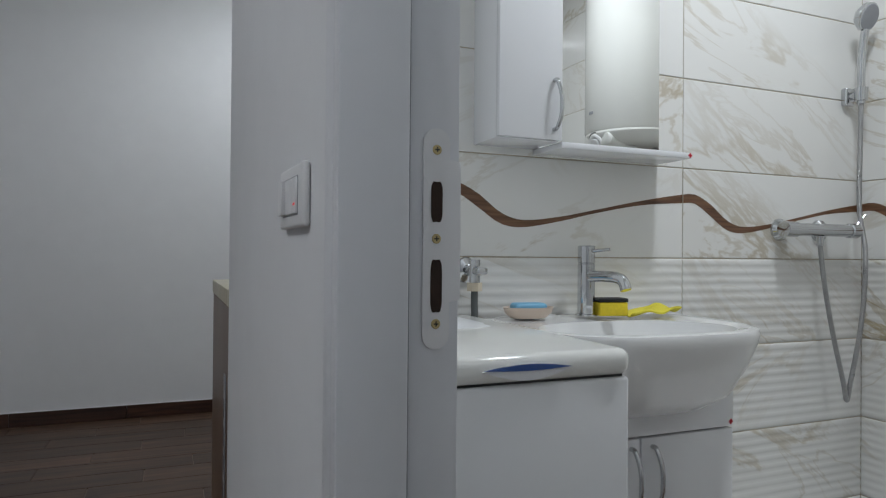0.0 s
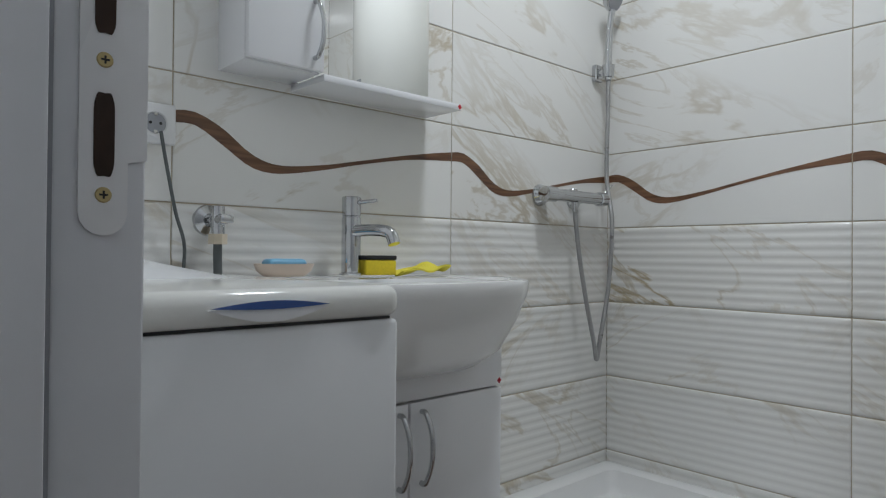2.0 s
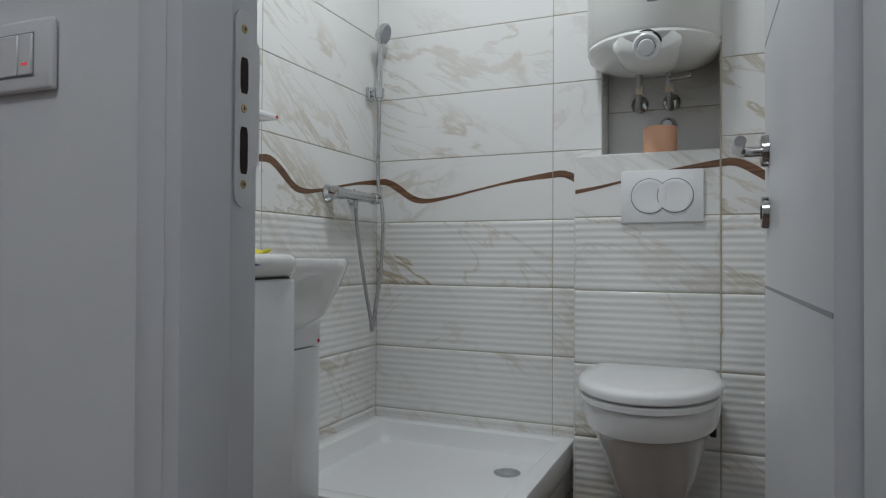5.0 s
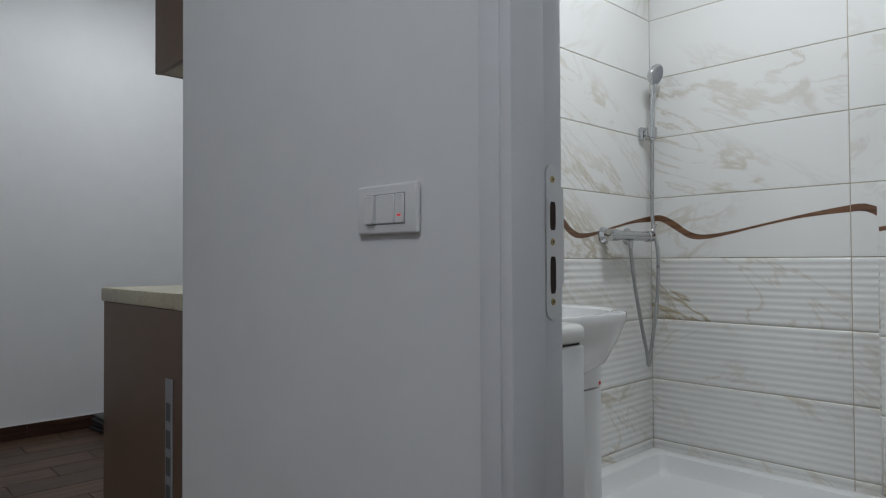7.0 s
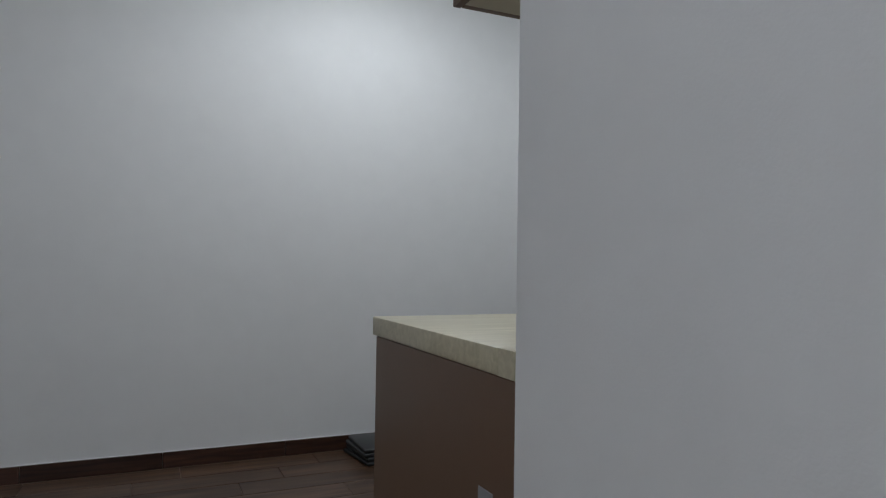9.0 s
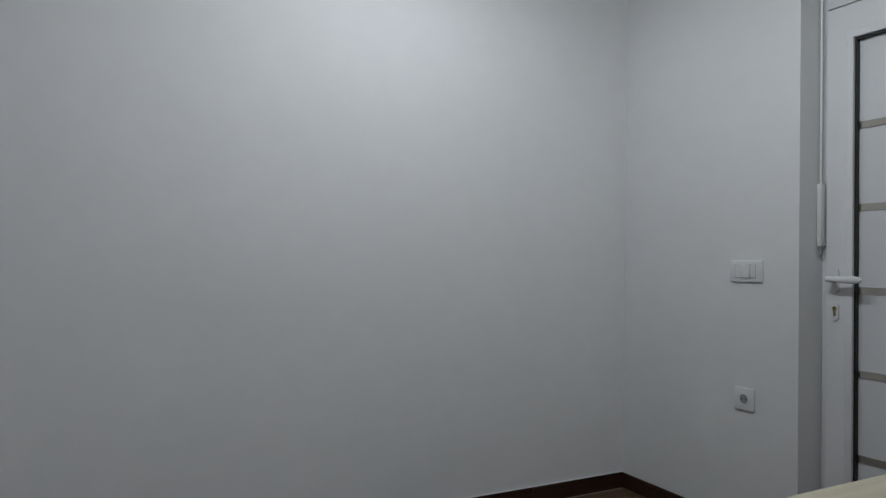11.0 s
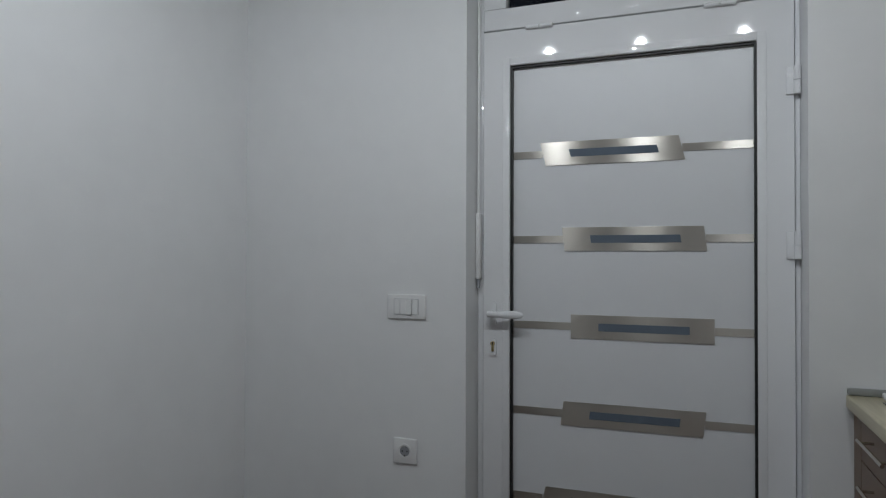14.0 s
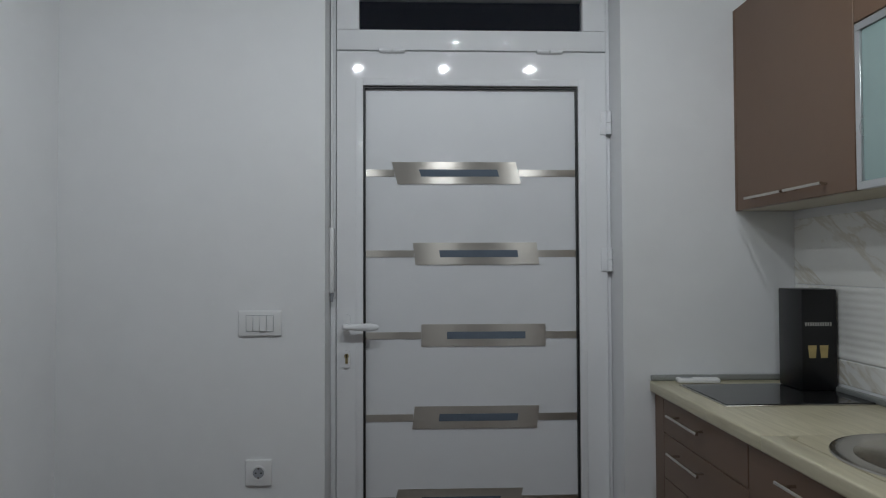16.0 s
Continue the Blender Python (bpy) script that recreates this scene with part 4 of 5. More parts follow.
tube(bm, [(0.80, 0.59, 0.943), (0.813, 0.555, 0.945), (0.825, 0.52, 0.943), (0.832, 0.503, 0.935), (0.834, 0.493, 0.914)], 0.0135, 16)
part("spout", bm, M_CHROME, tap)
bm = B()
cyl(bm, (0.80, 0.60, 1.005), (0.825, 0.545, 1.010), 0.005, 0.004, 12)
part("lever", bm, M_CHROME, tap)

dish = thing("soap_dish", 0.633, 0.60, 0.845, "oval peach plastic soap dish on the basin", "soap dish")
bm = B()
for prof in ([(0.045, 0.0), (0.060, 0.012), (0.066, 0.026), (0.063, 0.026), (0.056, 0.013), (0.04, 0.005)],):
    lathe(bm, (0, 0, 0), prof, "z", 36)
dishm = Matrix.Translation((0.633, 0.600, 0.8453)) @ Matrix.Diagonal((1.0, 0.62, 1, 1))
bowl = part("bowl", bm, M_DISH, dish)
bowl.data.transform(dishm)
bm = B()
bx(bm, -0.043, -0.022, 0, 0.043, 0.022, 0.026, 0.011, 5)
soap = solo("soap", bm, M_SOAP, "light blue bar of soap lying in the dish", "soap")
soap.data.transform(pose(0.633, 0.600, 0.8555, 0, 0, -6))
sponge = thing("sponge", 0.865, 0.585, 0.845, "yellow dish sponge with a black scouring side", "sponge")
sm = pose(0.862, 0.592, 0.8455, 0, 0, -12)
bm = B()
bx(bm, -0.038, -0.024, 0, 0.038, 0.024, 0.034, 0.004, 3)
part("foam", bm, M_YELLOW, sponge).data.transform(sm)
bm = B()
bx(bm, -0.039, -0.025, 0.0342, 0.039, 0.025, 0.044, 0.003, 2)
part("scouring_pad", bm, M_SCOUR, sponge, "black scouring pad").data.transform(sm)
bm = B()
bmesh.ops.create_grid(bm, x_segments=22, y_segments=14, size=0.5)
for v in bm.verts:
    x, y = v.co.x, v.co.y
    v.co = Vector((0.972 + x * 0.145 + 0.02 * y, 0.572 + y * 0.085, 0.860 + 0.012 * x + 0.010 * math.sin(5 * x + 1.2) * math.cos(4 * y) + 0.010 * noise.noise((x * 3, y * 3, 0))))
bmesh.ops.solidify(bm, geom=bm.faces[:], thickness=0.004)
solo("cleaning_cloth", bm, M_CLOTH, "crumpled yellow cleaning cloth on the basin", "cloth")

valve = thing("water_valve", 0.505, YA, 0.95, "chrome angle valve with a yellow nut feeding the washing machine", "valve")
vx, vz = 0.505, 0.957
bm = B()
lathe(bm, (vx, YA, vz), [(0.032, -0.0005), (0.030, -0.008), (0.014, -0.014), (0.012, -0.04)], "y", 28)
part("flange", bm, M_CHROME, valve)
bm = B()
cyl(bm, (vx, YA - 0.05, vz - 0.028), (vx, YA - 0.05, vz + 0.026), 0.013, None, 20)
cyl(bm, (vx, YA - 0.035, vz), (vx, YA - 0.078, vz), 0.011, None, 18)
bx(bm, vx - 0.014, YA - 0.094, vz - 0.008, vx + 0.014, YA - 0.078, vz + 0.008, 0.004, 2)
part("body", bm, M_CHROME, valve)
bm = B()
cyl(bm, (vx, YA - 0.05, vz - 0.048), (vx, YA - 0.05, vz - 0.028), 0.019, None, 8)
part("nut", bm, M_TAG, valve, "yellowish plastic nut")
bm = B()
tube(bm, [(vx, YA - 0.05, vz - 0.046), (vx, YA - 0.05, vz - 0.08), (vx + 0.002, YA - 0.05, 0.80), (vx + 0.004, YA - 0.04, 0.60)], 0.0085, 12)
part("hose", bm, M_DARKHOSE, valve, "dark grey hose")

# mirror cabinet with shelf
mc = thing("mirror_cabinet", 0.80, 0.62, 1.25, "white mirror cabinet with one side door, mirror and shelf", "mirror cabinet")
bm = B()
bx(bm, 0.522, 0.562, 1.262, 0.688, YA - 0.0005, 1.92, 0.002)
part("body", bm, M_GLOSS, mc)
bm = B()
bx(bm, 0.522, 0.544, 1.264, 0.688, 0.5615, 1.92, 0.002)
d = part("door", bm, M_GLOSS, mc)
bm = B()
tube(bm, [(0.665, 0.544, 1.402), (0.665, 0.530, 1.400), (0.668, 0.518, 1.37), (0.669, 0.516, 1.345), (0.668, 0.518, 1.315), (0.665, 0.530, 1.290), (0.665, 0.544, 1.288)], 0.005, 10)
part("handle", bm, M_CHROME, d, "curved chrome handle")
bm = B()
bx(bm, 0.6885, 0.546, 1.247, 1.082, YA - 0.0005, 1.262, 0.002)
shelf = part("shelf", bm, M_GLOSS, mc)
red_mark(1.075, 0.546, 1.2545, shelf)
bm = B()
bx(bm, 0.6885, YA - 0.02, 1.2625, 1.070, YA - 0.0005, 1.92)
part("back_board", bm, M_GLOSS, mc)
bm = B()
bx(bm, 0.6887, YA - 0.0246, 1.2627, 1.069, YA - 0.0202, 1.919, 0.0008, 1)
part("mirror_glass", bm, M_MIRROR, mc, "clear mirror glass")

# shower
sh = thing("shower_set", 1.7, YA, 1.07, "chrome wall shower mixer with hand shower and metal hose", "shower")
my, mz = YA - 0.055, 1.078
for x in (1.545,):
    bm = B()
    lathe(bm, (x, YA, mz), [(0.034, -0.0005), (0.033, -0.010), (0.024, -0.020), (0.019, -0.05)], "y", 28)
    part("flange", bm, M_CHROME, sh)
bm = B()
lathe(bm, (0, my, mz), [(0.012, 1.50), (0.023, 1.503), (0.023, 1.552), (0.019, 1.555), (0.019, 1.78), (0.023, 1.782), (0.023, 1.812), (0.012, 1.815)], "x", 24)
part("mixer_body", bm, M_CHROME, sh)
bm = B()
lathe(bm, (1.715, YA, mz), [(0.034, -0.0005), (0.033, -0.010), (0.02, -0.020), (0.016, -0.05)], "y", 28)
part("flange", bm, M_CHROME, sh)
bm = B()
cyl(bm, (1.808, my, mz + 0.012), (1.84, my - 0.012, mz + 0.05), 0.0045, 0.0035, 12)
part("lever", bm, M_CHROME, sh)
bm = B()
cyl(bm, (1.655, my, mz - 0.018), (1.655, my, mz - 0.048), 0.012, 0.0095, 18)
part("hose_outlet", bm, M_CHROME, sh)
bkx, bky, bkz = 1.835, YA - 0.055, 1.507
bm = B()
bx(bm, bkx - 0.02, YA - 0.022, bkz - 0.028, bkx + 0.02, YA - 0.0005, bkz + 0.028, 0.006, 3)
cyl(bm, (bkx, YA - 0.02, bkz), (bkx, bky, bkz), 0.012, None, 16)
cyl(bm, (bkx, bky, bkz - 0.02), (bkx, bky, bkz + 0.02), 0.018, 0.020, 20)
part("bracket", bm, M_CHROME, sh)
bm = B()
tube(bm, [(bkx, bky, bkz - 0.03), (bkx, bky, bkz + 0.05), (bkx, bky - 0.004, bkz + 0.14), (bkx - 0.002, bky - 0.014, bkz + 0.20)], 0.0115, 14)
hs = part("hand_shower", bm, M_CHROME, sh)
hd = Matrix.Translation((bkx - 0.003, bky - 0.022, bkz + 0.236)) @ look((0, 0, 0), (0.05, -0.9, -0.35))
bm = B()
lathe(bm, (0, 0, 0), [(0.012, 0.03), (0.03, 0.024), (0.043, 0.008), (0.044, -0.004), (0.040, -0.007)], "z", 32)
hp = part("shower_head", bm, M_CHROME, hs)
hp.data.transform(hd)
bm = B()
lathe(bm, (0, 0, 0), [(0.039, -0.0072), (0.037, -0.0095), (0.01, -0.0105)], "z", 32)
fp = part("spray_plate", bm, M_GREY, hp, "grey spray plate")
fp.data.transform(hd)
bm = B()
tube(bm, [(bkx, bky, bkz - 0.03), (bkx, bky + 0.002, 1.35), (bkx - 0.006, bky, 1.15), (bkx - 0.020, bky - 0.03, 1.0), (bkx - 0.045, bky - 0.035, 0.80), (bkx - 0.085, bky - 0.03, 0.62),
          (bkx - 0.102, bky - 0.03, 0.565), (bkx - 0.117, bky - 0.03, 0.62), (bkx - 0.145, bky - 0.02, 0.75), (bkx - 0.168, bky - 0.008, 0.90), (1.655, my, mz - 0.047)], 0.0072, 10, 8)
part("shower_hose", bm, M_HOSE, sh, "ribbed metal hose")

tray = thing("shower_tray", 1.48, 0.27, 0, "square white acrylic shower tray on a raised plinth", "shower tray")
TX0, TX1, TY0, TY1, TZ = 1.045, XB - 0.001, -0.155, YA - 0.001, 0.190
bm = B()
def rect(bm, x0, y0, x1, y1, z, r, n=6):
    pts = []
    for cx, cy, a0 in ((x1 - r, y1 - r, 0), (x0 + r, y1 - r, 90), (x0 + r, y0 + r, 180), (x1 - r, y0 + r, 270)):
        for k in range(n + 1):
            a = radians(a0 + 90 * k / n)
            pts.append(bm.verts.new((cx + r * math.cos(a), cy + r * math.sin(a), z)))
    return pts
rings = [rect(bm, TX0 + i, TY0 + i, TX1 - i, TY1 - i, z, r) for i, z, r in ((0.002, 0.10, 0.012), (0.0, 0.105, 0.012), (0.0, TZ - 0.006, 0.012), (0.002, TZ - 0.001, 0.012), (0.007, TZ, 0.012), (0.050, TZ, 0.035),
                                                                              (0.058, TZ - 0.004, 0.04), (0.068, TZ - 0.05, 0.045), (0.08, TZ - 0.066, 0.05), (0.12, TZ - 0.070, 0.05))]
bridge(bm, rings)
part("basin", bm, M_ACRYL, tray)
bm = B()
bx(bm, TX0 + 0.015, TY0 + 0.015, 0.0045, TX1, TY1, 0.0995)
part("plinth", bm, M_ACRYL, tray)
bm = B()
lathe(bm, (1.64, 0.02, TZ - 0.070), [(0.045, 0.0003), (0.045, 0.004), (0.03, 0.006), (0.012, 0.003)], "z", 28)
drain = part("drain", bm, M_CHROME, tray, "round chrome drain cover")

# toilet
wc = thing("wall_hung_toilet", 1.57, -0.445, 0.05, "white ceramic wall-hung toilet with closed lid", "toilet")
def dring(bm, w, front, z, back=XBOX, n=40, p=0.9):
    pts = []
    for k in range(n + 1):
        a = -math.pi / 2 + math.pi * k / n
        pts.append(bm.verts.new((back - 0.14 - (front - 0.14) * math.cos(a) ** p, -0.445 - w * math.sin(a), z)))
    pts.append(bm.verts.new((back - 0.0006, -0.445 - w * 0.93, z)))
    pts.append(bm.verts.new((back - 0.0006, -0.445 + w * 0.93, z)))
    return pts
bm = B()
bridge(bm, [dring(bm, 0.085, 0.20, 0.085), dring(bm, 0.105, 0.235, 0.12), dring(bm, 0.128, 0.29, 0.18), dring(bm, 0.150, 0.36, 0.26), dring(bm, 0.170, 0.43, 0.325), dring(bm, 0.180, 0.462, 0.350),
            dring(bm, 0.194, 0.490, 0.360), dring(bm, 0.199, 0.502, 0.385), dring(bm, 0.202, 0.508, 0.428), dring(bm, 0.198, 0.504, 0.436), dring(bm, 0.10, 0.38, 0.437)])
part("bowl", bm, M_CERAMIC, wc)
for nm, zs, g, matl in (("seat", (0.4415, 0.445, 0.458, 0.4615), 0.004, M_CERAMIC), ("lid", (0.468, 0.472, 0.486, 0.4935, 0.4985, 0.501), 0.006, M_CERAMIC)):
    bm = B()
    ins = (0.004, 0.0, 0.0, 0.005) if nm == "seat" else (0.004, 0.0, 0.0, 0.004, 0.014, 0.05)
    bridge(bm, [dring(bm, 0.202 + g - i, 0.465 + g - i, z - 0.004, XBOX - 0.055) for z, i in zip(zs, ins)])
    part(nm, bm, matl, wc)
for y in (-0.37, -0.52):
    bm = B()
    cyl(bm, (XBOX - 0.040, y, 0.4365), (XBOX - 0.040, y, 0.474), 0.014, None, 16)
    part("hinge_post", bm, M_CHROME, wc, "chrome hinge post")
bm = B()
bx(bm, XBOX - 0.12, -0.632, 0.30, XBOX - 0.10, -0.612, 0.335, 0.005)
part("bolt_cap", bm, M_BLACK, wc, "black bolt cap")

fl = thing("flush_plate", XBOX, -0.4615, 1.054, "white dual flush plate with two overlapping round buttons", "flush plate")
bm = B()
bx(bm, XBOX - 0.0135, -0.592, 0.967, XBOX - 0.0005, -0.331, 1.141, 0.003, 2)
part("plate", bm, M_PLASTIC, fl)
for y, r, d in ((-0.423, 0.057, 0.0), (-0.505, 0.055, 0.0012)):
    bm = B()
    cyl(bm, (XBOX - 0.0135, y, 1.055), (XBOX - 0.0150 - d, y, 1.055), r + 0.0024, None, 48)
    part("button_ring", bm, M_DARKHOSE, fl, "grey ring gap")
    bm = B()
    lathe(bm, (XBOX, y, 1.055), [(r, -0.0135), (r, -0.0168 - d), (r - 0.003, -0.0178 - d), (r * 0.75, -0.0165 - d), (r * 0.4, -0.0154 - d), (0.004, -0.0152 - d)], "x", 48)
    part("flush_button", bm, M_PLASTIC, fl)

# niche: water heater and plumbing
hc = (1.845, -0.43)
wh = thing("water_heater", hc[0], hc[1], 1.49, "white cylindrical electric water heater hung in the recess", "water heater")
bm = B()
lathe(bm, (*hc, 0), [(0.213, 1.562), (0.219, 1.570), (0.219, 2.33), (0.20, 2.38), (0.10, 2.40)], "z", 64)
part("tank", bm, M_CREAM, wh)
bm = B()
lathe(bm, (*hc, 0), [(0.09, 1.500), (0.15, 1.503), (0.19, 1.514), (0.211, 1.532), (0.219, 1.552), (0.216, 1.5615)], "z", 64)
base = part("bottom_cover", bm, M_CREAM, wh)
bm = B()
rings = []
for x, w, z0, z1 in ((-0.03, 0.075, 1.474, 1.505), (-0.10, 0.088, 1.466, 1.515), (-0.165, 0.098, 1.470, 1.545), (-0.195, 0.104, 1.484, 1.560), (-0.205, 0.092, 1.500, 1.562)):
    rings.append([bm.verts.new((hc[0] + x, hc[1] + w * math.copysign(abs(math.cos(2 * math.pi * k / 32)) ** 0.8, math.cos(2 * math.pi * k / 32)),
                                (z0 + z1) / 2 + (z1 - z0) / 2 * math.copysign(abs(math.sin(2 * math.pi * k / 32)) ** 0.8, math.sin(2 * math.pi * k / 32)))) for k in range(32)])
bridge(bm, rings)
part("control_housing", bm, M_CREAM, base, "cream control housing")
dm = Matrix.Translation((hc[0] - 0.198, hc[1], 1.512)) @ look((0, 0, 0), (-1, 0.05, -0.45))
# Dial gap and groove are black and grey discs that imitate shade.
for nm, prof, matl, lab in (("dial_gap", [(0.047, 0.02), (0.047, -0.002), (0.04, -0.002)], M_BLACK, "black disc for the shade round the dial"),
                            ("dial_ring", [(0.043, 0.012), (0.043, -0.008), (0.038, -0.013), (0.029, -0.011), (0.028, -0.004)], M_PLASTIC, "round white dial ring"),
                            ("dial_groove", [(0.028, 0.0), (0.028, -0.009), (0.02, -0.009)], M_GREY, "disc coloured grey for the groove's shade"),
                            ("dial_knob", [(0.0255, 0.0), (0.0255, -0.016), (0.022, -0.019), (0.008, -0.0195)], M_PLASTIC, "round thermostat knob")):
    bm = B()
    lathe(bm, (0, 0, 0), prof, "z", 36)
    if nm == "dial_gap":
        bmesh.ops.translate(bm, verts=bm.verts, vec=(0, 0.005, 0.001))
    part(nm, bm, matl, base, lab).data.transform(dm)
bm = B()
bx(bm, hc[0] - 0.221, hc[1] - 0.035, 1.645, hc[0] - 0.214, hc[1] - 0.002, 1.660, 0.003)
part("badge", bm, M_GREY, wh, "small oval badge")
pipes = thing("heater_pipes", 1.98, -0.43, 1.30, "braided connection pipes with paper tags under the heater", "pipes")
for y, dy in ((-0.375, 0.012), (-0.475, 0.0)):
    bm = B()
    tube(bm, [(1.93, y, 1.515), (1.935, y, 1.47), (1.95, y + dy / 2, 1.425), (1.972, y + dy, 1.392), (2.012, y + dy, 1.392), (2.055, y + dy, 1.422)], 0.0105, 12)
    p = part("pipe", bm, M_HOSE, pipes)
    bm = B()
    bx(bm, 1.930, y - 0.013, 1.432, 1.962, y + 0.013, 1.464, 0.002)
    part("paper_tag", bm, M_TAG, p, "yellowed paper tag")
    bm = B()
    lathe(bm, (2.06, y + dy, 1.422), [(0.033, -0.0005), (0.030, -0.010), (0.014, -0.02)], "x", 28)
    part("rosette", bm, M_CHROME, pipes, "chrome wall rosette")
bm = B()
cyl(bm, (1.93, -0.475, 1.478), (1.93, -0.545, 1.483), 0.009, None, 14)
bx(bm, 1.92, -0.55, 1.474, 1.94, -0.535, 1.492, 0.003)
part("safety_valve", bm, M_NICKEL, pipes, "small safety valve")
roll = thing("toilet_paper", 1.875, -0.451, 1.2045, "peach toilet paper roll standing on the ledge", "toilet paper")
bm = B()
lathe(bm, (1.875, -0.451, 1.2047), [(0.021, 0.0), (0.054, 0.0), (0.0555, 0.004), (0.0555, 0.088), (0.053, 0.092), (0.021, 0.092)], "z", 40)
part("roll", bm, M_PEACH, roll)
cap = thing("chrome_cap", 1.985, -0.475, 1.29, "round chrome pipe cover behind the paper roll", "pipe cover")
bm = B()
lathe(bm, (2.06, -0.462, 1.335), [(0.034, -0.0005), (0.03, -0.02), (0.016, -0.04)], "x", 28)
part("cover", bm, M_CHROME, cap)

cord = thing("pull_cord", XBOX - 0.006, -0.643, 0.62, "cream pull cord with a small knob hanging along the tiles", "pull cord")
bm = B()
tube(bm, [(XBOX - 0.006, -0.640, BATH_CEIL), (XBOX - 0.006, -0.642, 1.6), (XBOX - 0.006, -0.641, 1.0), (XBOX - 0.005, -0.643, 0.63)], 0.0016, 8)
part("string", bm, M_CORD, cord)
bm = B()
lathe(bm, (XBOX - 0.006, -0.643, 0.605), [(0.002, 0.026), (0.006, 0.02), (0.0055, 0.004), (0.002, 0.0)], "z", 14)
part("knob", bm, M_CORD, cord)

brush = thing("toilet_brush", 1.70, -0.80, 0.0, "toilet brush in a holder with a looped translucent handle", "toilet brush")
bm = B()
lathe(bm, (1.70, -0.80, 0.0045), [(0.045, 0.0), (0.05, 0.004), (0.042, 0.12), (0.038, 0.12), (0.04, 0.01)], "z", 28)
part("holder", bm, M_PLASTIC, brush)
bm = B()
tube(bm, [(1.70, -0.80, 0.01), (1.70, -0.80, 0.20), (1.698, -0.796, 0.27), (1.697, -0.790, 0.315), (1.698, -0.796, 0.348), (1.70, -0.804, 0.325), (1.70, -0.803, 0.27)], 0.005, 10)
part("handle", bm, M_CORD, brush, "looped cream plastic handle")


# ---------- pieces of the floor and walls ----------
def tile_mesh(w, h, ribs, cache={}):
    """A tile in the xz plane, face towards -y, lower left corner at the origin. Ribbed tiles have raised horizontal waves."""
    key = (round(w, 3), round(h, 3), ribs)
    if key in cache:
        return cache[key]
    g, e = 0.0015, 0.0015
    verts, faces = [], []
    if ribs:
        n = max(2, round(h / 0.0255)) * 4
        zs = [(g + (h - 2 * g) * k / n, -0.0027 * (0.5 - 0.5 * math.cos(2 * math.pi * k / 4))) for k in range(n + 1)]
    else:
        zs = [(g, 0.0), (g + e, -0.001), (h - g - e, -0.001), (h - g, 0.0)]
    for z, y in zs:
        verts += [(g, 0.004, z), (g, y * 0.6, z), (g + e, y, z), (w - g - e, y, z), (w - g, y * 0.6, z), (w - g, 0.004, z)]
    for r in range(len(zs) - 1):
        for c in range(5):
            a = r * 6 + c
            faces.append((a, a + 1, a + 7, a + 6))
    m = len(verts)
    faces.append(tuple(range(5, -1, -1)))
    faces.append(tuple(range(m - 6, m)))
    me = bpy.data.meshes.new("tile")
    me.from_pydata(verts, [], faces)
    me.materials.append(M_RIB if ribs else M_MARBLE)
    for p in me.polygons:
        p.use_smooth = ribs and len(p.vertices) == 4
    me.update()
    cache[key] = me
    return me


ROWS = [0.0, 0.2275, 0.4815, 0.7355, 0.9895, 1.2435, 1.4975, 1.7515, 2.0055, 2.2595, 2.5135, 2.60]
U = [0, 0.06, 0.14, 0.22, 0.30, 0.45, 0.60, 0.80, 1.0]
CZ = [1.157, 1.158, 1.127, 1.087, 1.074, 1.088, 1.111, 1.139, 1.157]
TH = [0.024, 0.026, 0.034, 0.028, 0.019, 0.012, 0.009, 0.012, 0.024]


def spline(u, ys):
    i = max(0, min(len(U) - 2, sum(u >= v for v in U) - 1))
    h = U[i + 1] - U[i]
    t = (u - U[i]) / h

    def slope(k):
        if k in (0, len(U) - 1):
            return (ys[1] - ys[-2]) / (U[1] + 1 - U[-2])
        return (ys[k + 1] - ys[k - 1]) / (U[k + 1] - U[k - 1])
    return (2 * t**3 - 3 * t * t + 1) * ys[i] + (t**3 - 2 * t * t + t) * h * slope(i) + (3 * t * t - 2 * t**3) * ys[i + 1] + (t**3 - t * t) * h * slope(i + 1)


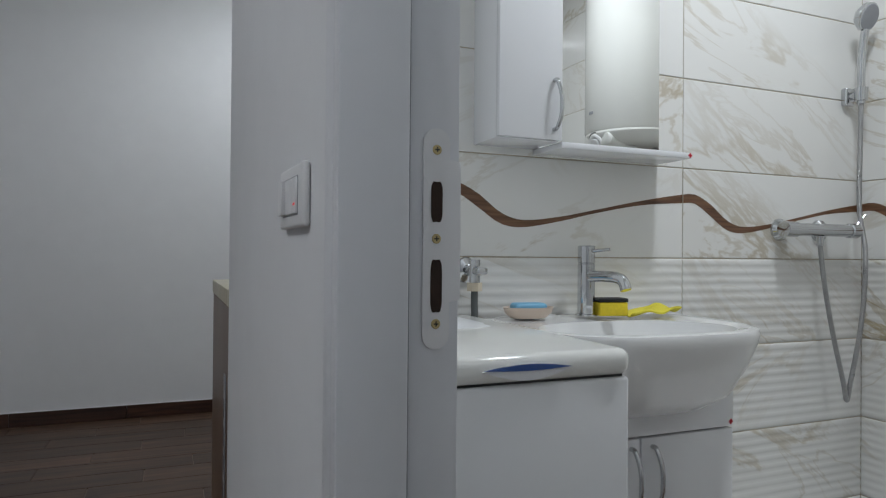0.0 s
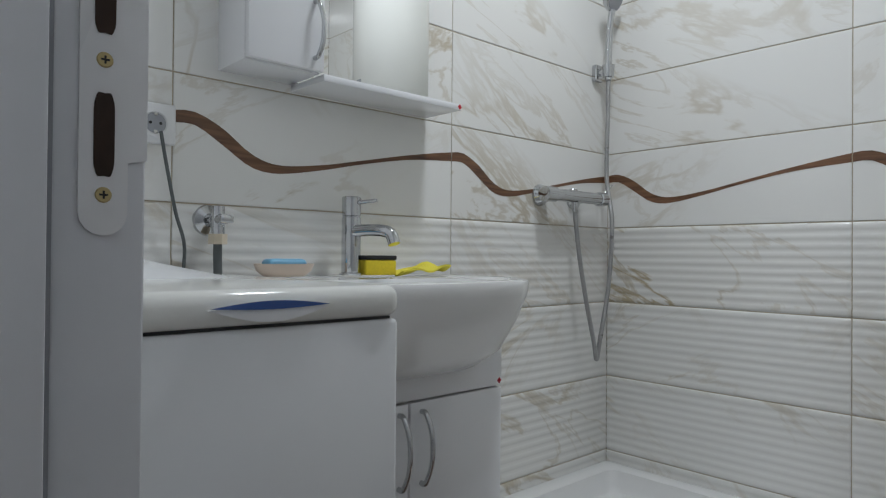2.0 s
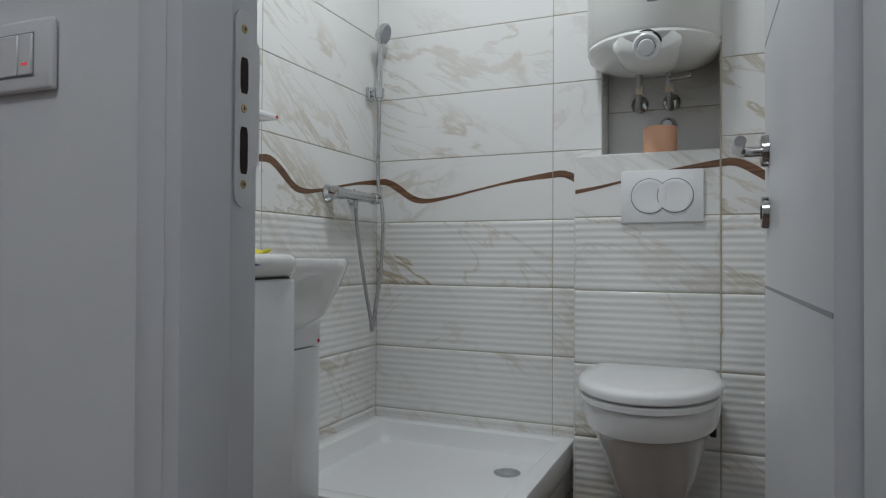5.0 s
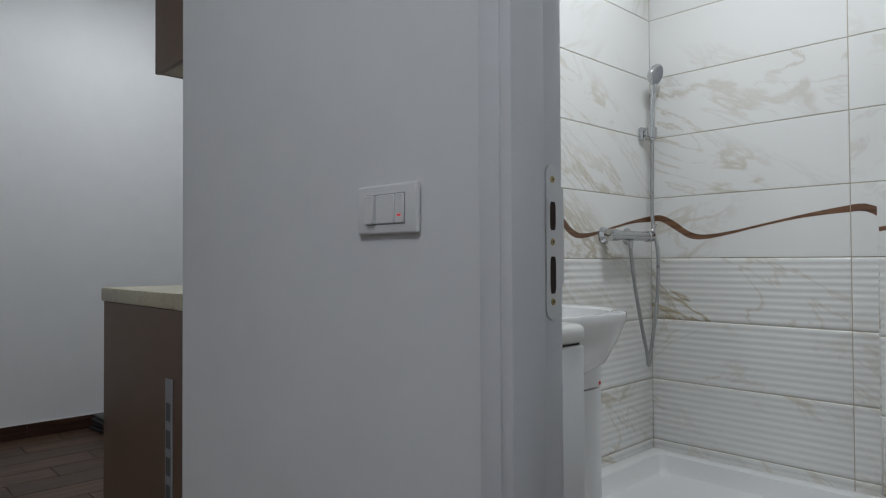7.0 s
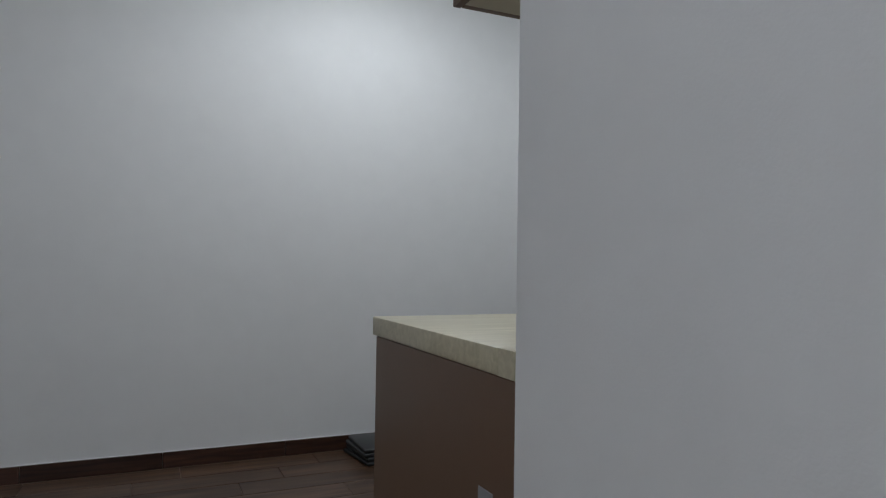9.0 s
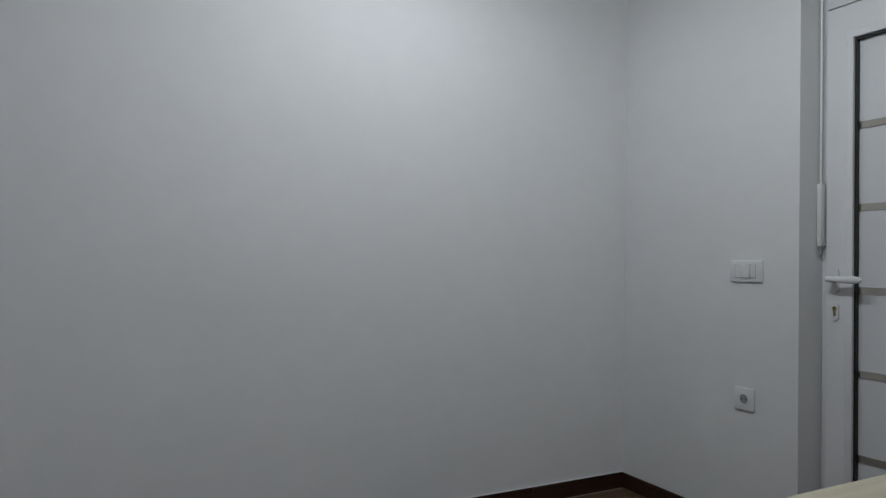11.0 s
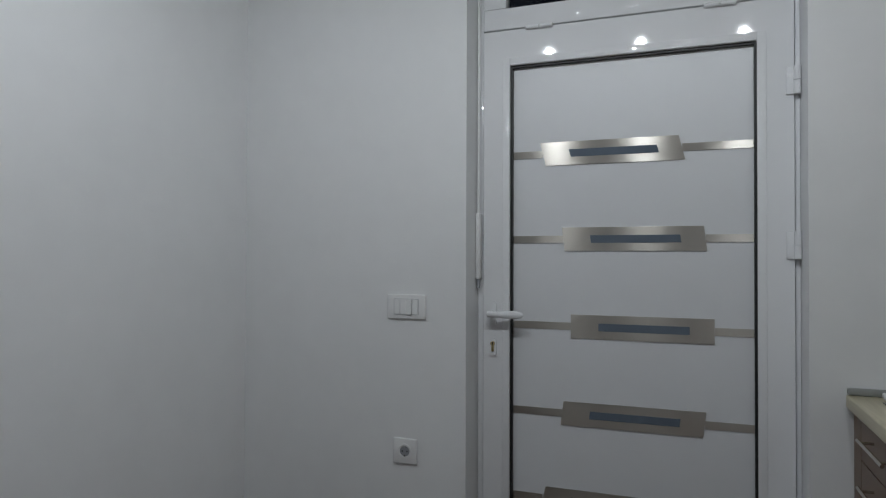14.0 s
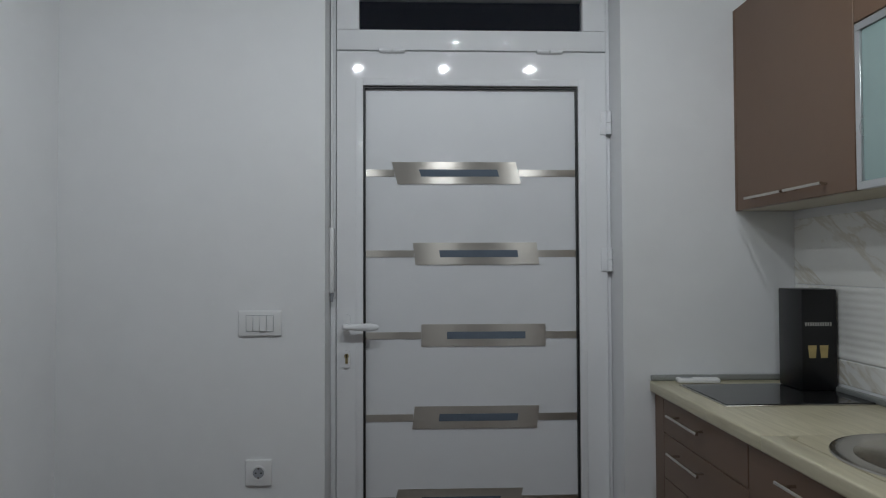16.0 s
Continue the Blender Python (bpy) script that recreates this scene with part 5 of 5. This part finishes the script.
def tile_wall(wall, m, columns, rows, band_zero=None, pitch=0.741, z_top=BATH_CEIL, ribs_below=0.98):
    """Tiles on a wall whose left end is the pose m (x along the wall, face towards -y)."""
    for s0, s1 in zip(columns, columns[1:]):
        for z0, z1 in zip(rows, rows[1:]):
            z1 = min(z1, z_top)
            if z1 - z0 < 0.01 or s1 - s0 < 0.01:
                continue
            ob = new("tile", tile_mesh(s1 - s0, z1 - z0, z1 < ribs_below + 0.02))
            ob.parent = wall
            ob.matrix_basis = m @ Matrix.Translation((s0, 0, z0))
            if band_zero is not None and z0 < 1.1 < z1:
                bm = B()
                n = max(4, int((s1 - s0) * 48))
                low, high = [], []
                for k in range(n + 1):
                    s = s0 + 0.0013 + (s1 - s0 - 0.0026) * k / n
                    u = ((s - band_zero) / pitch) % 1.0
                    c, t = spline(u, CZ), spline(u, TH)
                    low.append((s - s0, -0.0017, c - t / 2 - z0))
                    high.append((s - s0, -0.0017, c + t / 2 - z0))
                vl, vh = [bm.verts.new(v) for v in low], [bm.verts.new(v) for v in high]
                wl, wh_ = [bm.verts.new((x, 0.002, z)) for x, y, z in low], [bm.verts.new((x, 0.002, z)) for x, y, z in high]
                for k in range(n):
                    bm.faces.new((vl[k], vl[k + 1], vh[k + 1], vh[k]))
                    bm.faces.new((wl[k], wl[k + 1], vl[k + 1], vl[k]))
                    bm.faces.new((vh[k], vh[k + 1], wh_[k + 1], wh_[k]))
                band = part("wood_band", bm, M_BAND, wall, "wavy walnut-brown inlay band")
                band.matrix_basis = m @ Matrix.Translation((s0, 0, z0))


mA = pose(0, YA, 0)
tile_wall(wall_sink, mA, [0.111, 0.433, 1.174, XB], ROWS, 0.433)
mB = pose(XB, YA, 0, 0, 0, -90)                   # runs towards -y from the corner
tile_wall(wall_shower, mB, [0.0, 0.747, YA + 0.246], ROWS, 0.0, 0.747)
tile_wall(wall_shower, pose(XB, YA, 0, 0, 0, -90), [YA + 0.246, YA + 0.644], [2.25, 2.60])
mC = pose(XBOX, YA, 0, 0, 0, -90)
j = YA + 0.643
tile_wall(wall_cistern, mC, [YA + 0.172, j], [z for z in ROWS if z < 1.2] + [1.2035], j - 0.745, 0.745)
tile_wall(wall_cistern, mC, [j + 0.001, YA - YR], ROWS, j, 0.745)
tile_wall(wall_cistern, pose(XBOX + 0.001, -0.172, 0), [0.0, XB - XBOX - 0.002], [z for z in ROWS if z < 1.2] + [1.2035])
tile_wall(wall_shower, pose(2.06, YA, 0, 0, 0, -90), [YA + 0.246, YA + 0.644], [1.204, 1.40, 1.655, 1.91, 2.25])
tile_wall(wall_shower, pose(XB + 0.001, -0.246 + 0.0, 0), [0.0, 0.14], [1.204, 1.40, 1.655, 1.91, 2.25])
tile_wall(wall_bath_side, pose(XBOX, YR, 0, 0, 0, 180), [0.0, 0.741, 1.482, 1.69], ROWS)
bm = B()
bx(bm, XBOX + 0.0005, -0.6435, 1.1955, 2.068, -0.173, 1.2043, 0.001, 1)
part("ledge_tile", bm, M_MARBLE, wall_cistern, "pale marble ledge tile")
tile_wall(wall_partition, pose(XE, YK + T9, 0, 0, 0, 180), [0.0, 0.52, 1.24, 1.95], [1.02, 1.265, 1.51], None, 0.741, 1.51, 1.27)
tile_wall(wall_partition, pose(XE, YK + T9, 0, 0, 0, 180), [0.0, 0.52, 1.24, 1.95], [0.937, 1.02], None, 0.741, 1.51, 0)

# floor planks: those near the walk singly, the rest joined
def plank(bm, x0, y0, x1, y1):
    g, e = 0.0012, 0.0012
    v = [bm.verts.new(c) for c in ((x0 + g, y0 + g, -0.006), (x1 - g, y0 + g, -0.006), (x1 - g, y1 - g, -0.006), (x0 + g, y1 - g, -0.006),
                                   (x0 + g + e, y0 + g + e, 0), (x1 - g - e, y0 + g + e, 0), (x1 - g - e, y1 - g - e, 0), (x0 + g + e, y1 - g - e, 0))]
    bm.faces.new(v[4:])
    for k in range(4):
        bm.faces.new((v[k], v[(k + 1) % 4], v[4 + (k + 1) % 4], v[4 + k]))


PW, PL = 0.172, 0.66
bm = B()
plank(bm, 0, 0, PL, PW)
plank_mesh = to_mesh("plank", bm, M_FLOOR)
rest = B()
row = 0
y = YF - 0.03
while y > -2.0:
    y0 = y - PW
    shift = (-0.312 - 0.211 * row) % PL
    x = -3.4 - PL + shift - (-3.4 % PL)
    while x < 1.99:
        xa, xb = max(x, -3.4), min(x + PL, 1.98 if y0 > 0.84 else -0.001)
        if xb - xa > PL - 0.001 and y0 > 1.5 and x > -1.9:
            ob = new("plank", plank_mesh)
            ob.parent, ob.matrix_basis = floor, Matrix.Translation((x, y0, 0))
        elif xb - xa > 0.02:
            plank(rest, xa, y0, xb, y)
        x += PL
    y, row = y0, row + 1
tagged(part("planks", rest, M_FLOOR, floor, "joined rest of the wood-look planks"), kind="stuff")
